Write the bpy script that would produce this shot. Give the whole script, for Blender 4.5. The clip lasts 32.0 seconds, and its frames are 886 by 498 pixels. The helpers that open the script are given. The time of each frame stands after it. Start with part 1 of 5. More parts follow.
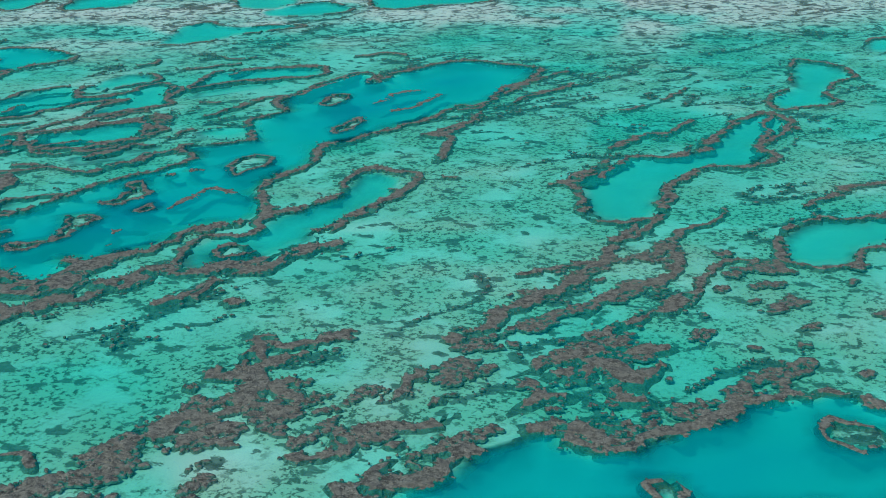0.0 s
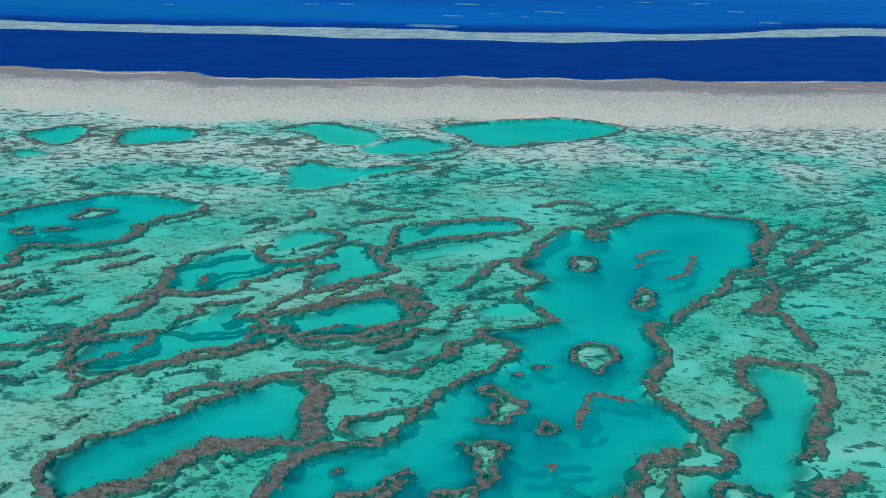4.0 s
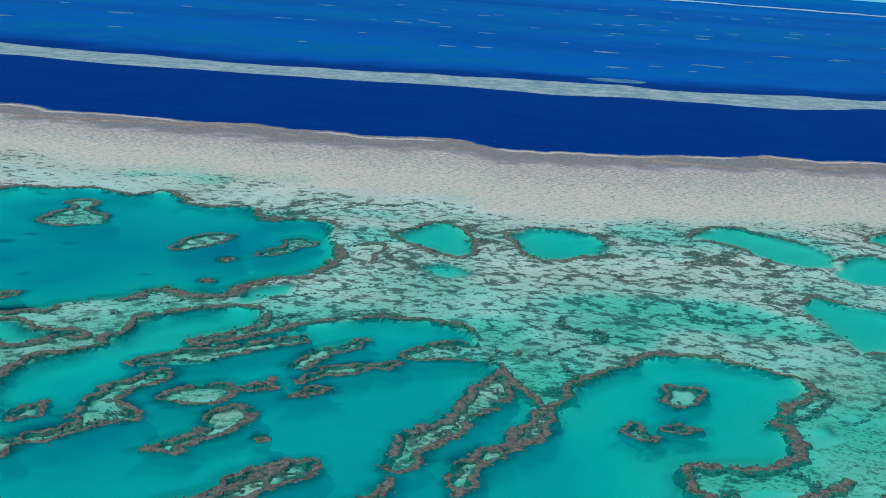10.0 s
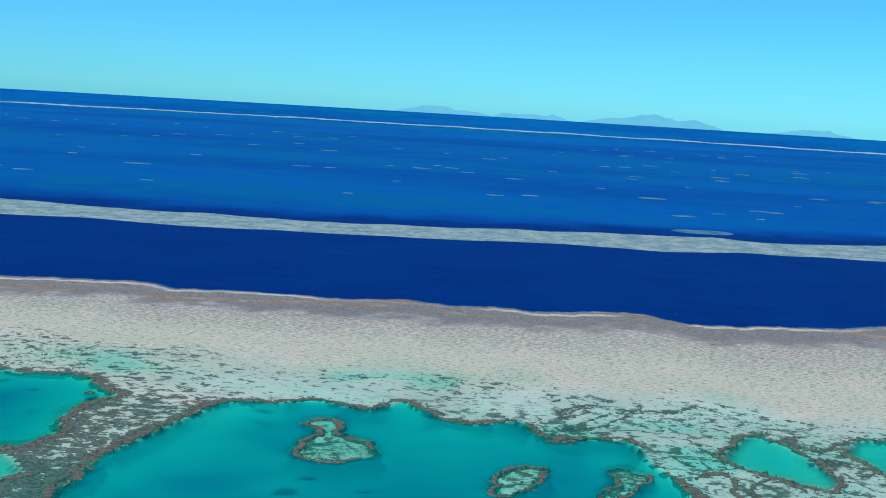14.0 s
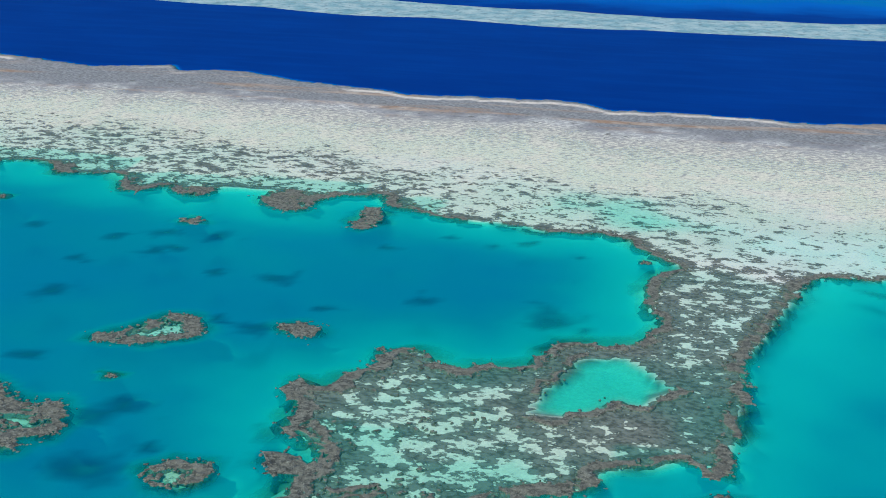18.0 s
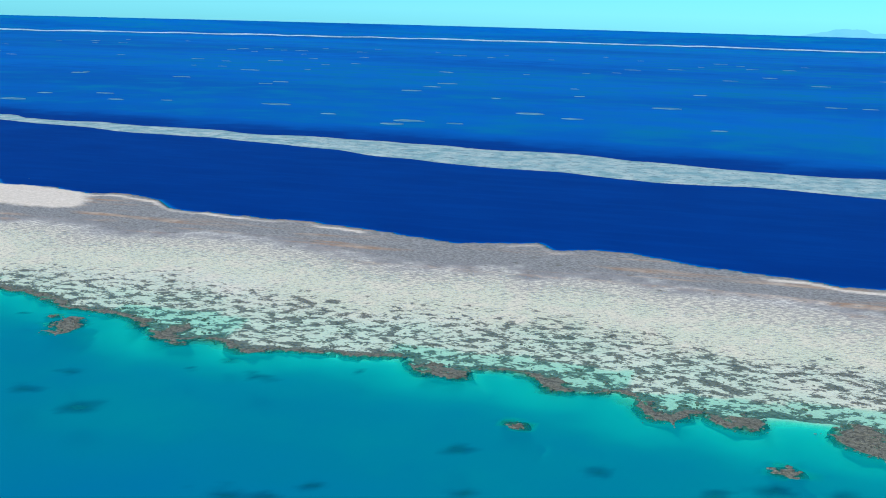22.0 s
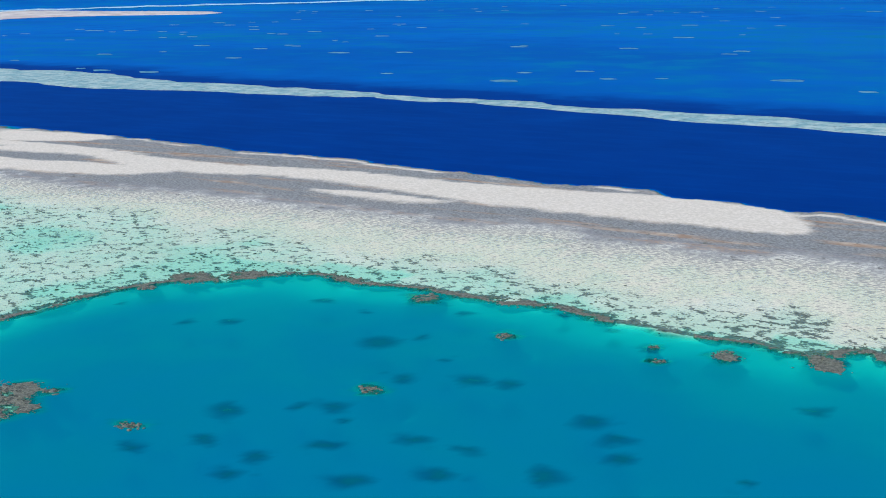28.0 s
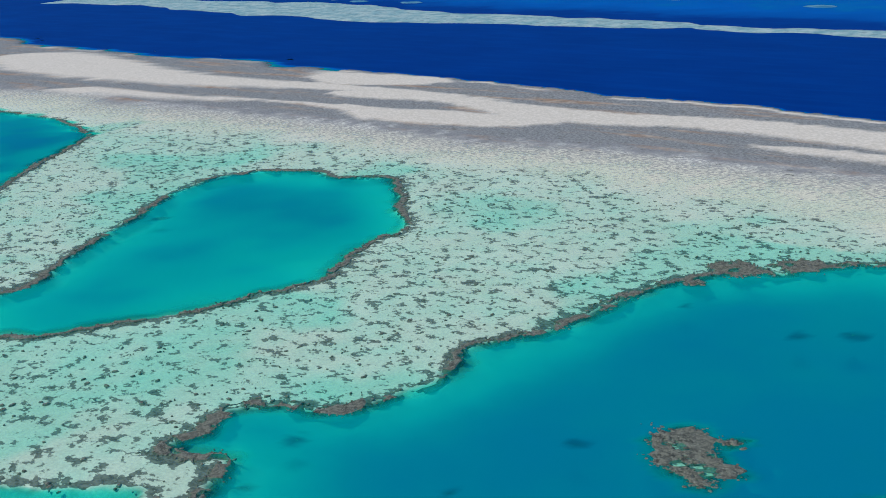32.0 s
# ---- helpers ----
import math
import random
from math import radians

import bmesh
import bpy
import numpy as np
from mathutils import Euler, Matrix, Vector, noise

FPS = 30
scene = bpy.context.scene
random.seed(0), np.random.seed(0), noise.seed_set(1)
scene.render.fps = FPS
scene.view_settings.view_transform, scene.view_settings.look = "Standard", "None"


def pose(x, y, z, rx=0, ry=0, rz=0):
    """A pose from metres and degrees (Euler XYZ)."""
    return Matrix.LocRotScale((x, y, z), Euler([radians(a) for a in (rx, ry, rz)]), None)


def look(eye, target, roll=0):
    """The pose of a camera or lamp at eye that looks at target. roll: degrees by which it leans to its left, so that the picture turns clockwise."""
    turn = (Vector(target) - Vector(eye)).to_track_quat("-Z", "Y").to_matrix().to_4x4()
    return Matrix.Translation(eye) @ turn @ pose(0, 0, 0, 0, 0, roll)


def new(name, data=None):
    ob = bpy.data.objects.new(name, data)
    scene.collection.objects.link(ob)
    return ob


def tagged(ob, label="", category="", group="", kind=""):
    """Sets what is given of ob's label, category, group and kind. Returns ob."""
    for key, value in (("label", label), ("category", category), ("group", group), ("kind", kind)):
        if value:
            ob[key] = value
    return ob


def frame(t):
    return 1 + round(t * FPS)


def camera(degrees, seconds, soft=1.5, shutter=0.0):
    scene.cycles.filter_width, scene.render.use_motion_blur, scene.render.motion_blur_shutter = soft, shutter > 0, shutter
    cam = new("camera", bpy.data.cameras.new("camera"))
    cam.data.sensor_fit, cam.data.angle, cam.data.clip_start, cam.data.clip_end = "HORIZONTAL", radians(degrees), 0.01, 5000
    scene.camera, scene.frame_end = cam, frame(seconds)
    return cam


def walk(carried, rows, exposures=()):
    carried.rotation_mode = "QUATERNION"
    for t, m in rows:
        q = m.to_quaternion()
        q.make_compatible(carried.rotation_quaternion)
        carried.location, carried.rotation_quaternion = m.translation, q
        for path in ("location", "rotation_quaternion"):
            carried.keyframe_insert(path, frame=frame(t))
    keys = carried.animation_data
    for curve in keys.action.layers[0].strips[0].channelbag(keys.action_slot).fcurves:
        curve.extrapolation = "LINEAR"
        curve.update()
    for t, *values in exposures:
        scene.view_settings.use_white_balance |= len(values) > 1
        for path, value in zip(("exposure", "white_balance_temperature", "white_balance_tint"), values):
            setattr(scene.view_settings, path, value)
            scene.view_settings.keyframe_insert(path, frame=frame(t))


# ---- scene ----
cam = camera(41.7, 32.0, soft=0.95)
PATH = [
    (0, (204.593, -76.789, 94.577), (204.219, -74.961, 93.858), -0.70),
    (0.5, (186.132, -71.808, 94.044), (185.806, -69.982, 93.296), -0.30),
    (1, (167.724, -66.709, 93.565), (167.369, -64.923, 92.737), -1.70),
    (1.5, (149.456, -61.426, 93.171), (149.096, -59.656, 92.311), -5.00),
    (2, (131.441, -55.821, 92.901), (131.135, -54.030, 92.064), -5.40),
    (2.5, (113.787, -49.885, 92.782), (113.528, -48.062, 92.001), -5.40),
    (3, (96.536, -43.619, 92.824), (96.336, -41.776, 92.073), -3.80),
    (3.5, (79.663, -37.083, 92.995), (79.541, -35.164, 92.444), 0.10),
    (5.5, (16.498, -6.337, 94.345), (16.465, -4.406, 93.826), 2.80),
    (6, (1.588, 1.774, 94.670), (1.596, 3.707, 94.157), 3.80),
    (6.5, (-13.646, 9.434, 95.027), (-13.604, 11.368, 94.520), 4.20),
    (7, (-29.152, 16.807, 95.302), (-29.098, 18.743, 94.802), 4.30),
    (7.5, (-44.468, 25.029, 95.380), (-44.458, 26.936, 94.779), 2.60),
    (8, (-59.500, 34.562, 95.211), (-59.594, 36.413, 94.459), 1.60),
    (8.5, (-75.191, 45.718, 94.950), (-75.365, 47.600, 94.297), 0.60),
    (9, (-90.397, 56.055, 95.134), (-90.516, 57.964, 94.550), 1.27),
    (9.5, (-105.037, 65.706, 95.703), (-105.109, 67.637, 95.189), 2.84),
    (10, (-119.753, 75.363, 96.306), (-119.795, 77.302, 95.819), 4.00),
    (10.5, (-134.079, 85.134, 97.116), (-134.086, 87.076, 96.637), 4.96),
    (11, (-148.032, 94.569, 96.989), (-148.025, 96.517, 96.532), 5.46),
    (11.5, (-162.077, 104.120, 96.967), (-162.068, 106.063, 96.493), 5.57),
    (12, (-176.563, 113.659, 96.869), (-176.391, 115.587, 96.365), 7.80),
    (12.5, (-190.460, 123.034, 97.506), (-190.341, 124.979, 97.055), 5.83),
    (13, (-206.513, 132.997, 96.768), (-206.447, 134.965, 96.415), 5.39),
    (13.5, (-221.726, 142.106, 96.856), (-221.672, 144.084, 96.565), 3.90),
    (14, (-236.672, 151.113, 97.637), (-236.629, 153.097, 97.382), 3.40),
    (14.5, (-251.243, 160.094, 96.723), (-251.219, 162.081, 96.496), 4.71),
    (16.5, (-301.663, 194.624, 96.572), (-301.736, 196.613, 96.366), 8.54),
    (17, (-314.511, 202.438, 97.511), (-314.637, 204.405, 97.172), 7.32),
    (17.5, (-328.332, 209.735, 98.433), (-328.536, 211.665, 97.950), 5.03),
    (18, (-343.942, 216.772, 98.500), (-344.242, 218.645, 97.864), 1.62),
    (18.5, (-360.017, 223.764, 98.716), (-360.383, 225.579, 97.959), 0.31),
    (19, (-376.322, 230.433, 98.784), (-376.731, 232.280, 98.134), 0.99),
    (19.5, (-392.158, 236.261, 98.603), (-392.617, 238.136, 98.082), 1.18),
    (20, (-407.648, 241.280, 98.215), (-408.096, 243.177, 97.768), 1.38),
    (20.5, (-423.326, 246.154, 97.917), (-423.775, 248.060, 97.507), 1.29),
    (21, (-439.510, 250.776, 98.417), (-439.983, 252.681, 98.031), 0.75),
    (21.5, (-457.465, 254.454, 98.489), (-457.954, 256.355, 98.103), 0.96),
    (22, (-474.335, 257.847, 98.934), (-474.850, 259.737, 98.532), 1.57),
    (22.5, (-491.546, 260.536, 99.045), (-492.094, 262.415, 98.630), 1.76),
    (23, (-509.342, 262.870, 100.458), (-509.942, 264.732, 100.038), 2.02),
    (23.5, (-527.331, 265.479, 100.691), (-527.984, 267.323, 100.276), 2.48),
    (24, (-544.539, 267.947, 100.926), (-545.234, 269.776, 100.514), 2.65),
    (24.5, (-563.407, 269.849, 101.614), (-564.119, 271.672, 101.201), 3.20),
    (25, (-581.800, 271.864, 103.050), (-582.545, 273.676, 102.647), 3.54),
    (25.5, (-599.823, 273.253, 103.977), (-600.603, 275.051, 103.581), 3.67),
    (27.5, (-671.653, 272.459, 109.170), (-672.572, 274.186, 108.756), 2.49),
    (28, (-689.471, 272.649, 110.498), (-690.453, 274.325, 110.023), -1.16),
    (28.5, (-708.450, 272.092, 111.611), (-709.480, 273.720, 111.074), -2.31),
    (29, (-727.728, 271.153, 112.664), (-728.783, 272.750, 112.082), -3.06),
    (29.5, (-746.883, 269.857, 113.658), (-747.956, 271.424, 113.030), -3.71),
    (30, (-766.256, 268.388, 114.604), (-767.370, 269.916, 113.952), -4.65),
    (30.5, (-785.437, 267.039, 115.418), (-786.555, 268.563, 114.764), -1.90),
    (31, (-804.122, 265.781, 115.846), (-805.255, 267.307, 115.224), -2.20),
    (31.5, (-822.996, 264.502, 116.159), (-824.148, 266.021, 115.554), -2.50),
    (32, (-841.722, 263.220, 116.396), (-842.900, 264.723, 115.801), -3.00),
]
walk(cam, [(t, look(eye, aim, roll)) for t, eye, aim, roll in PATH],
     [(0, -0.05), (3, -0.08), (6, 0.0), (8, 0.0), (9, -0.08), (11, -0.18), (13, -0.14), (14, -0.1), (17, -0.18), (18, 0.2), (19, 0.25), (31, 0.28), (32, -0.02)])

# ---- world and sun ----
SUN_EL, SUN_AZ = 52.0, 215.0
world = bpy.data.worlds.new("sky")
scene.world = world
world.use_nodes = True
wn = world.node_tree
sky = wn.nodes.new("ShaderNodeTexSky")
sky.sky_type, sky.sun_disc = "NISHITA", False
sky.sun_elevation, sky.sun_rotation = radians(SUN_EL), radians(SUN_AZ)
sky.air_density, sky.dust_density, sky.ozone_density = 1.0, 0.0, 3.0
clear_air = wn.nodes.new("ShaderNodeMix")
clear_air.data_type, clear_air.blend_type = "RGBA", "MULTIPLY"
clear_air.inputs[0].default_value = 1.0
clear_air.inputs[7].default_value = (0.2, 0.8, 1.38, 1)
wn.links.new(sky.outputs[0], clear_air.inputs[6])
wn.links.new(clear_air.outputs[2], wn.nodes["Background"].inputs[0])
wn.nodes["Background"].inputs[1].default_value = 0.11
lamp = bpy.data.lights.new("sun", "SUN")
lamp.energy, lamp.angle, lamp.color = 3.4, radians(0.5), (1.0, 0.96, 0.9)
sun = new("sun", lamp)
az, el = radians(SUN_AZ), radians(SUN_EL)
sun.matrix_world = look((math.sin(az) * math.cos(el) * 900, math.cos(az) * math.cos(el) * 900, math.sin(el) * 900), (0, 0, 0))


# ---- node helpers ----
class Nodes:
    """Short-hand for building one node material."""

    def __init__(self, name):
        self.mat = bpy.data.materials.new(name)
        self.mat.use_nodes = True
        self.t = self.mat.node_tree
        self.bsdf = self.t.nodes["Principled BSDF"]
        self.out = self.t.nodes["Material Output"]
        geo = self.t.nodes.new("ShaderNodeNewGeometry")
        self.pos = geo.outputs["Position"]
        self.island = geo.outputs["Random Per Island"]

    def put(self, socket, value):
        if isinstance(value, bpy.types.NodeSocket):
            self.t.links.new(value, socket)
        elif isinstance(value, tuple) and len(value) == 3 and socket.type == "RGBA":
            socket.default_value = (*value, 1)
        else:
            socket.default_value = value

    def noise(self, size, detail=3.0, rough=0.55, stretch=None, vec=None):
        """Noise whose lumps are about size metres across."""
        n = self.t.nodes.new("ShaderNodeTexNoise")
        n.inputs["Scale"].default_value = 1.0 / size
        n.inputs["Detail"].default_value, n.inputs["Roughness"].default_value = detail, rough
        self.put(n.inputs["Vector"], self.mapped(stretch, vec))
        return n.outputs["Fac"]

    def mapped(self, stretch, vec=None):
        v = vec or self.pos
        if not stretch:
            return v
        m = self.t.nodes.new("ShaderNodeMapping")
        m.inputs["Rotation"].default_value = (0, 0, radians(stretch[0]))
        m.inputs["Scale"].default_value = (stretch[1], stretch[2], 1)
        self.put(m.inputs["Vector"], v)
        return m.outputs[0]

    def cells(self, size, vec=None):
        n = self.t.nodes.new("ShaderNodeTexVoronoi")
        n.feature = "DISTANCE_TO_EDGE"
        n.inputs["Scale"].default_value = 1.0 / size
        self.put(n.inputs["Vector"], vec or self.pos)
        return n.outputs["Distance"]

    def bent(self, size, amount):
        """The position, pushed about by noise."""
        n = self.t.nodes.new("ShaderNodeTexNoise")
        n.inputs["Scale"].default_value = 1.0 / size
        self.put(n.inputs["Vector"], self.pos)
        s = self.t.nodes.new("ShaderNodeVectorMath")
        s.operation = "MULTIPLY_ADD"
        self.put(s.inputs[0], n.outputs["Color"])
        s.inputs[1].default_value = (amount, amount, 0)
        self.put(s.inputs[2], self.pos)
        return s.outputs[0]

    def value(self, name):
        n = self.t.nodes.new("ShaderNodeAttribute")
        n.attribute_name = name
        return n.outputs["Fac"]

    def math(self, op, a, b=0.0, clamp=False):
        n = self.t.nodes.new("ShaderNodeMath")
        n.operation, n.use_clamp = op, clamp
        self.put(n.inputs[0], a)
        self.put(n.inputs[1], b)
        return n.outputs[0]

    def step(self, x, lo, hi, a=0.0, b=1.0):
        n = self.t.nodes.new("ShaderNodeMapRange")
        n.interpolation_type = "SMOOTHSTEP"
        for k, v in (("Value", x), ("From Min", lo), ("From Max", hi), ("To Min", a), ("To Max", b)):
            self.put(n.inputs[k], v)
        return n.outputs["Result"]

    def mix(self, fac, a, b):
        n = self.t.nodes.new("ShaderNodeMix")
        n.data_type = "RGBA"
        self.put(n.inputs[0], fac)
        self.put(n.inputs[6], a)
        self.put(n.inputs[7], b)
        return n.outputs[2]

    def ramp(self, x, stops):
        n = self.t.nodes.new("ShaderNodeValToRGB")
        r = n.color_ramp
        while len(r.elements) < len(stops):
            r.elements.new(0.5)
        for e, (p, c) in zip(r.elements, stops):
            e.position, e.color = p, (*c, 1)
        self.put(n.inputs[0], x)
        return n.outputs[0]

    def bump(self, height, strength, distance):
        n = self.t.nodes.new("ShaderNodeBump")
        n.inputs["Strength"].default_value, n.inputs["Distance"].default_value = strength, distance
        self.put(n.inputs["Height"], height)
        return n.outputs[0]

    def finish(self, colour, rough, normal=None):
        self.put(self.bsdf.inputs["Base Color"], colour)
        self.put(self.bsdf.inputs["Roughness"], rough)
        self.bsdf.inputs["Specular IOR Level"].default_value = 0.25
        if normal:
            self.put(self.bsdf.inputs["Normal"], normal)
        return self.mat


# ---- materials ----
def coral_material():
    """Grey-brown coral rock with paler crests and dark hollows between the heads."""
    m = Nodes("coral_rock")
    lump, fine, broad = m.noise(1.5, 5, 0.75), m.noise(0.5, 4, 0.75), m.noise(9, 3)
    c = m.mix(m.step(lump, 0.4, 0.58), (0.05, 0.052, 0.036), (0.19, 0.189, 0.128))
    c = m.mix(m.step(fine, 0.54, 0.64, 0, 0.6), c, (0.36, 0.355, 0.245))
    c = m.mix(m.step(m.noise(2.6, 3, 0.6), 0.52, 0.66, 0, 0.6), c, (0.085, 0.084, 0.064))
    c = m.mix(m.step(broad, 0.36, 0.64, 0, 0.4), c, (0.166, 0.16, 0.106))
    return m.finish(c, 0.92, m.bump(m.math("ADD", lump, m.math("MULTIPLY", fine, 0.6)), 1.0, 0.4))


def seabed_material():
    """Sand, rubble and living cover of the flats and pool floors."""
    m = Nodes("reef_flat")
    cover, cream, crest, bar, net, teal = (m.value(k) for k in ("cover", "cream", "crest", "bar", "net", "teal"))
    coral_shade, speck = m.value("coral_shade"), m.value("speck")
    drift = (46, 0.88, 1.12)
    patch, small, fine, broad = m.noise(4.5, 4, 0.55, drift), m.noise(1.3, 3, 0.58, drift), m.noise(0.5, 2), m.noise(30, 3)
    sand = m.mix(m.step(broad, 0.3, 0.7), (0.60, 0.58, 0.45), (0.74, 0.70, 0.56))
    sand = m.mix(m.step(fine, 0.4, 0.75, 0, 0.3), sand, (0.48, 0.46, 0.34))
    sand = m.mix(cream, sand, m.mix(m.step(m.noise(0.8, 4, 0.7), 0.35, 0.65), (0.53, 0.49, 0.335), (0.735, 0.68, 0.475)))
    # green-grey weed and fine dark specks of the deeper flats, in clouds
    cloud = m.math("MULTIPLY", teal, m.math("MULTIPLY", m.step(m.noise(13, 3, 0.6), 0.34, 0.54), m.step(m.noise(48, 2, 0.5), 0.32, 0.46)))
    sand = m.mix(m.math("MULTIPLY", cloud, 0.42), sand, (0.38, 0.41, 0.22))
    sand = m.mix(m.math("MULTIPLY", cloud, m.step(m.noise(1.15, 4, 0.65), 0.5, 0.6, 0, 0.85)), sand, (0.11, 0.12, 0.075))
    sand = m.mix(m.math("MULTIPLY", teal, m.step(patch, 0.575, 0.63, 0, 0.8)), sand, (0.12, 0.13, 0.085))
    grey = m.mix(m.step(small, 0.35, 0.68), (0.16, 0.157, 0.13), (0.30, 0.292, 0.25))
    rust = m.mix(m.step(m.noise(9, 4), 0.4, 0.7), (0.30, 0.19, 0.105), (0.47, 0.37, 0.25))
    dry = m.mix(m.step(m.noise(20, 3, 0.6, (5, 0.25, 1.7)), 0.5, 0.68), grey, rust)
    c = m.mix(crest, sand, dry)
    streak = m.step(m.math("ADD", m.noise(1.5, 3, 0.6, (8, 0.6, 1.3)), m.math("MULTIPLY", speck, 0.13)), 0.55, 0.66)
    c = m.mix(m.math("MULTIPLY", m.step(speck, 0.0, 0.15), m.math("MULTIPLY", streak, 0.75)), c, (0.24, 0.225, 0.20))
    # coral heads: where the noise lies under the share of cover
    share = m.step(net, 0.0, 1.0, 0.62, 0.25)
    heads = m.math("ADD", m.math("MULTIPLY", patch, share), m.math("MULTIPLY", small, m.math("SUBTRACT", 1.0, share)))
    edge = m.math("SUBTRACT", 0.66, m.math("MULTIPLY", cover, 0.34))
    brown = m.mix(m.step(small, 0.35, 0.65), (0.075, 0.074, 0.054), (0.195, 0.184, 0.138))
    c = m.mix(m.step(m.math("SUBTRACT", heads, edge), -0.012, 0.03), c, brown)
    # a net of low walls round shallow cells
    wall = m.step(m.cells(9.0, m.bent(4.0, 9.0)), 0.06, 0.12, 1, 0)
    wall = m.math("MULTIPLY", m.math("MULTIPLY", wall, net), m.step(patch, 0.42, 0.54))
    c = m.mix(m.math("MULTIPLY", wall, 0.85), c, (0.075, 0.08, 0.055))
    # Dark coral margins, with the shadow below walls and islets painted into the colour.
    c = m.mix(m.math("MULTIPLY", coral_shade, m.step(small, 0.3, 0.6, 0.85, 1)), c, (0.035, 0.045, 0.035))
    c = m.mix(bar, c, m.mix(m.step(small, 0.35, 0.7), (0.57, 0.49, 0.35), (0.71, 0.62, 0.47)))
    return m.finish(c, 0.9, m.bump(small, 0.25, 0.3))


def water_material():
    """Clear sea water: the deeper the floor under it, the less of the floor shows and the bluer its own glow."""
    m = Nodes("sea_water")
    depth = m.value("depth")
    cloud = m.noise(60, 3)
    d = m.math("MULTIPLY", depth, m.step(cloud, 0.25, 0.75, 0.86, 1.14))
    x = m.math("DIVIDE", m.math("LOGARITHM", m.math("ADD", d, 1.0), 2.718), 4.0)
    floor_dim = m.value("floor_dim")
    own = m.ramp(x, [(0.0, (0.0, 0.44, 0.33)), (0.3, (0.0, 0.50, 0.40)), (0.38, (0.0, 0.52, 0.425)), (0.47, (0.0, 0.37, 0.345)), (0.53, (0.0, 0.245, 0.282)), (0.575, (0.0, 0.196, 0.268)),
                     (0.68, (0.0, 0.15, 0.262)), (0.77, (0.0, 0.115, 0.39)), (0.9, (0.0, 0.03, 0.175)), (1.0, (0.0, 0.022, 0.14))])
    # Reflected sheen on the swell, painted as paler streaks in the deep water's colour.
    swell_sheen = m.math("MULTIPLY", m.step(m.noise(22, 4, 0.65, (18, 0.35, 1.7)), 0.42, 0.66, 0, 0.14), m.step(x, 0.72, 0.9))
    own = m.mix(swell_sheen, own, (0.0, 0.07, 0.29))
    band = m.step(m.noise(420, 4, 0.5, (4, 0.4, 1.0)), 0.38, 0.66)
    own = m.mix(m.math("MULTIPLY", m.math("MULTIPLY", band, 0.55), m.math("MULTIPLY", m.step(x, 0.7, 0.76), m.step(x, 0.8, 0.88, 1, 0))), own, (0.0, 0.055, 0.235))
    # Less light rising from dark floors and shaded margins, mixed into the water colour.
    own = m.mix(m.math("MULTIPLY", floor_dim, 0.8), own, (0.0, 0.06, 0.12))
    hide = m.math("SUBTRACT", 1.0, m.math("POWER", 2.718, m.math("MULTIPLY", d, -0.17)), True)
    tint = m.ramp(m.math("DIVIDE", d, 8.0), [(0.0, (0.98, 1.0, 0.99)), (0.03, (0.86, 0.99, 0.96)), (0.08, (0.47, 0.985, 0.90)), (0.16, (0.24, 0.975, 0.865)), (0.5, (0.1, 0.92, 0.84)), (1.0, (0.02, 0.76, 0.78))])
    clear = m.t.nodes.new("ShaderNodeBsdfTransparent")
    m.put(clear.inputs[0], tint)
    body = m.t.nodes.new("ShaderNodeBsdfDiffuse")
    m.put(body.inputs[0], own)
    under = m.t.nodes.new("ShaderNodeMixShader")
    m.put(under.inputs[0], hide)
    m.t.links.new(clear.outputs[0], under.inputs[1])
    m.t.links.new(body.outputs[0], under.inputs[2])
    gloss = m.t.nodes.new("ShaderNodeBsdfGlossy")
    gloss.inputs["Roughness"].default_value = 0.22
    waves = m.bump(m.math("ADD", m.noise(3.0, 4, 0.6, (25, 1.0, 2.6)), m.noise(14, 2, 0.5, (25, 1, 2.2))), 0.35, 0.5)
    m.put(gloss.inputs["Normal"], waves)
    fres = m.t.nodes.new("ShaderNodeFresnel")
    fres.inputs["IOR"].default_value = 1.33
    top = m.t.nodes.new("ShaderNodeMixShader")
    m.put(top.inputs[0], m.math("MULTIPLY", fres.outputs[0], 0.08))
    m.t.links.new(under.outputs[0], top.inputs[1])
    m.t.links.new(gloss.outputs[0], top.inputs[2])
    m.t.links.new(top.outputs[0], m.out.inputs[0])
    return m.mat


def bank_material():
    """Pale drowned reef top, mottled, with rust-coloured rubble."""
    m = Nodes("drowned_bank")
    a, b = m.noise(16, 5, 0.65), m.noise(5, 4, 0.65)
    c = m.mix(m.step(a, 0.35, 0.65), (0.16, 0.31, 0.29), (0.40, 0.49, 0.41))
    c = m.mix(m.step(b, 0.5, 0.66, 0, 0.7), c, (0.10, 0.16, 0.15))
    return m.finish(c, 0.8)


def patch_material():
    """Drowned coral tops seen through a little blue water."""
    m = Nodes("patch_reef")
    c = m.mix(m.step(m.noise(16, 3), 0.35, 0.65), (0.03, 0.15, 0.23), (0.105, 0.25, 0.29))
    return m.finish(c, 0.8)


def shoal_material():
    m = Nodes("shoal_sand")
    c = m.mix(m.step(m.noise(40, 4), 0.35, 0.65), (0.42, 0.36, 0.29), (0.62, 0.55, 0.45))
    return m.finish(c, 0.9)


def surf_material():
    m = Nodes("surf")
    c = m.mix(m.step(m.noise(30, 3), 0.4, 0.65), (0.22, 0.42, 0.46), (0.46, 0.62, 0.66))
    return m.finish(c, 0.8)


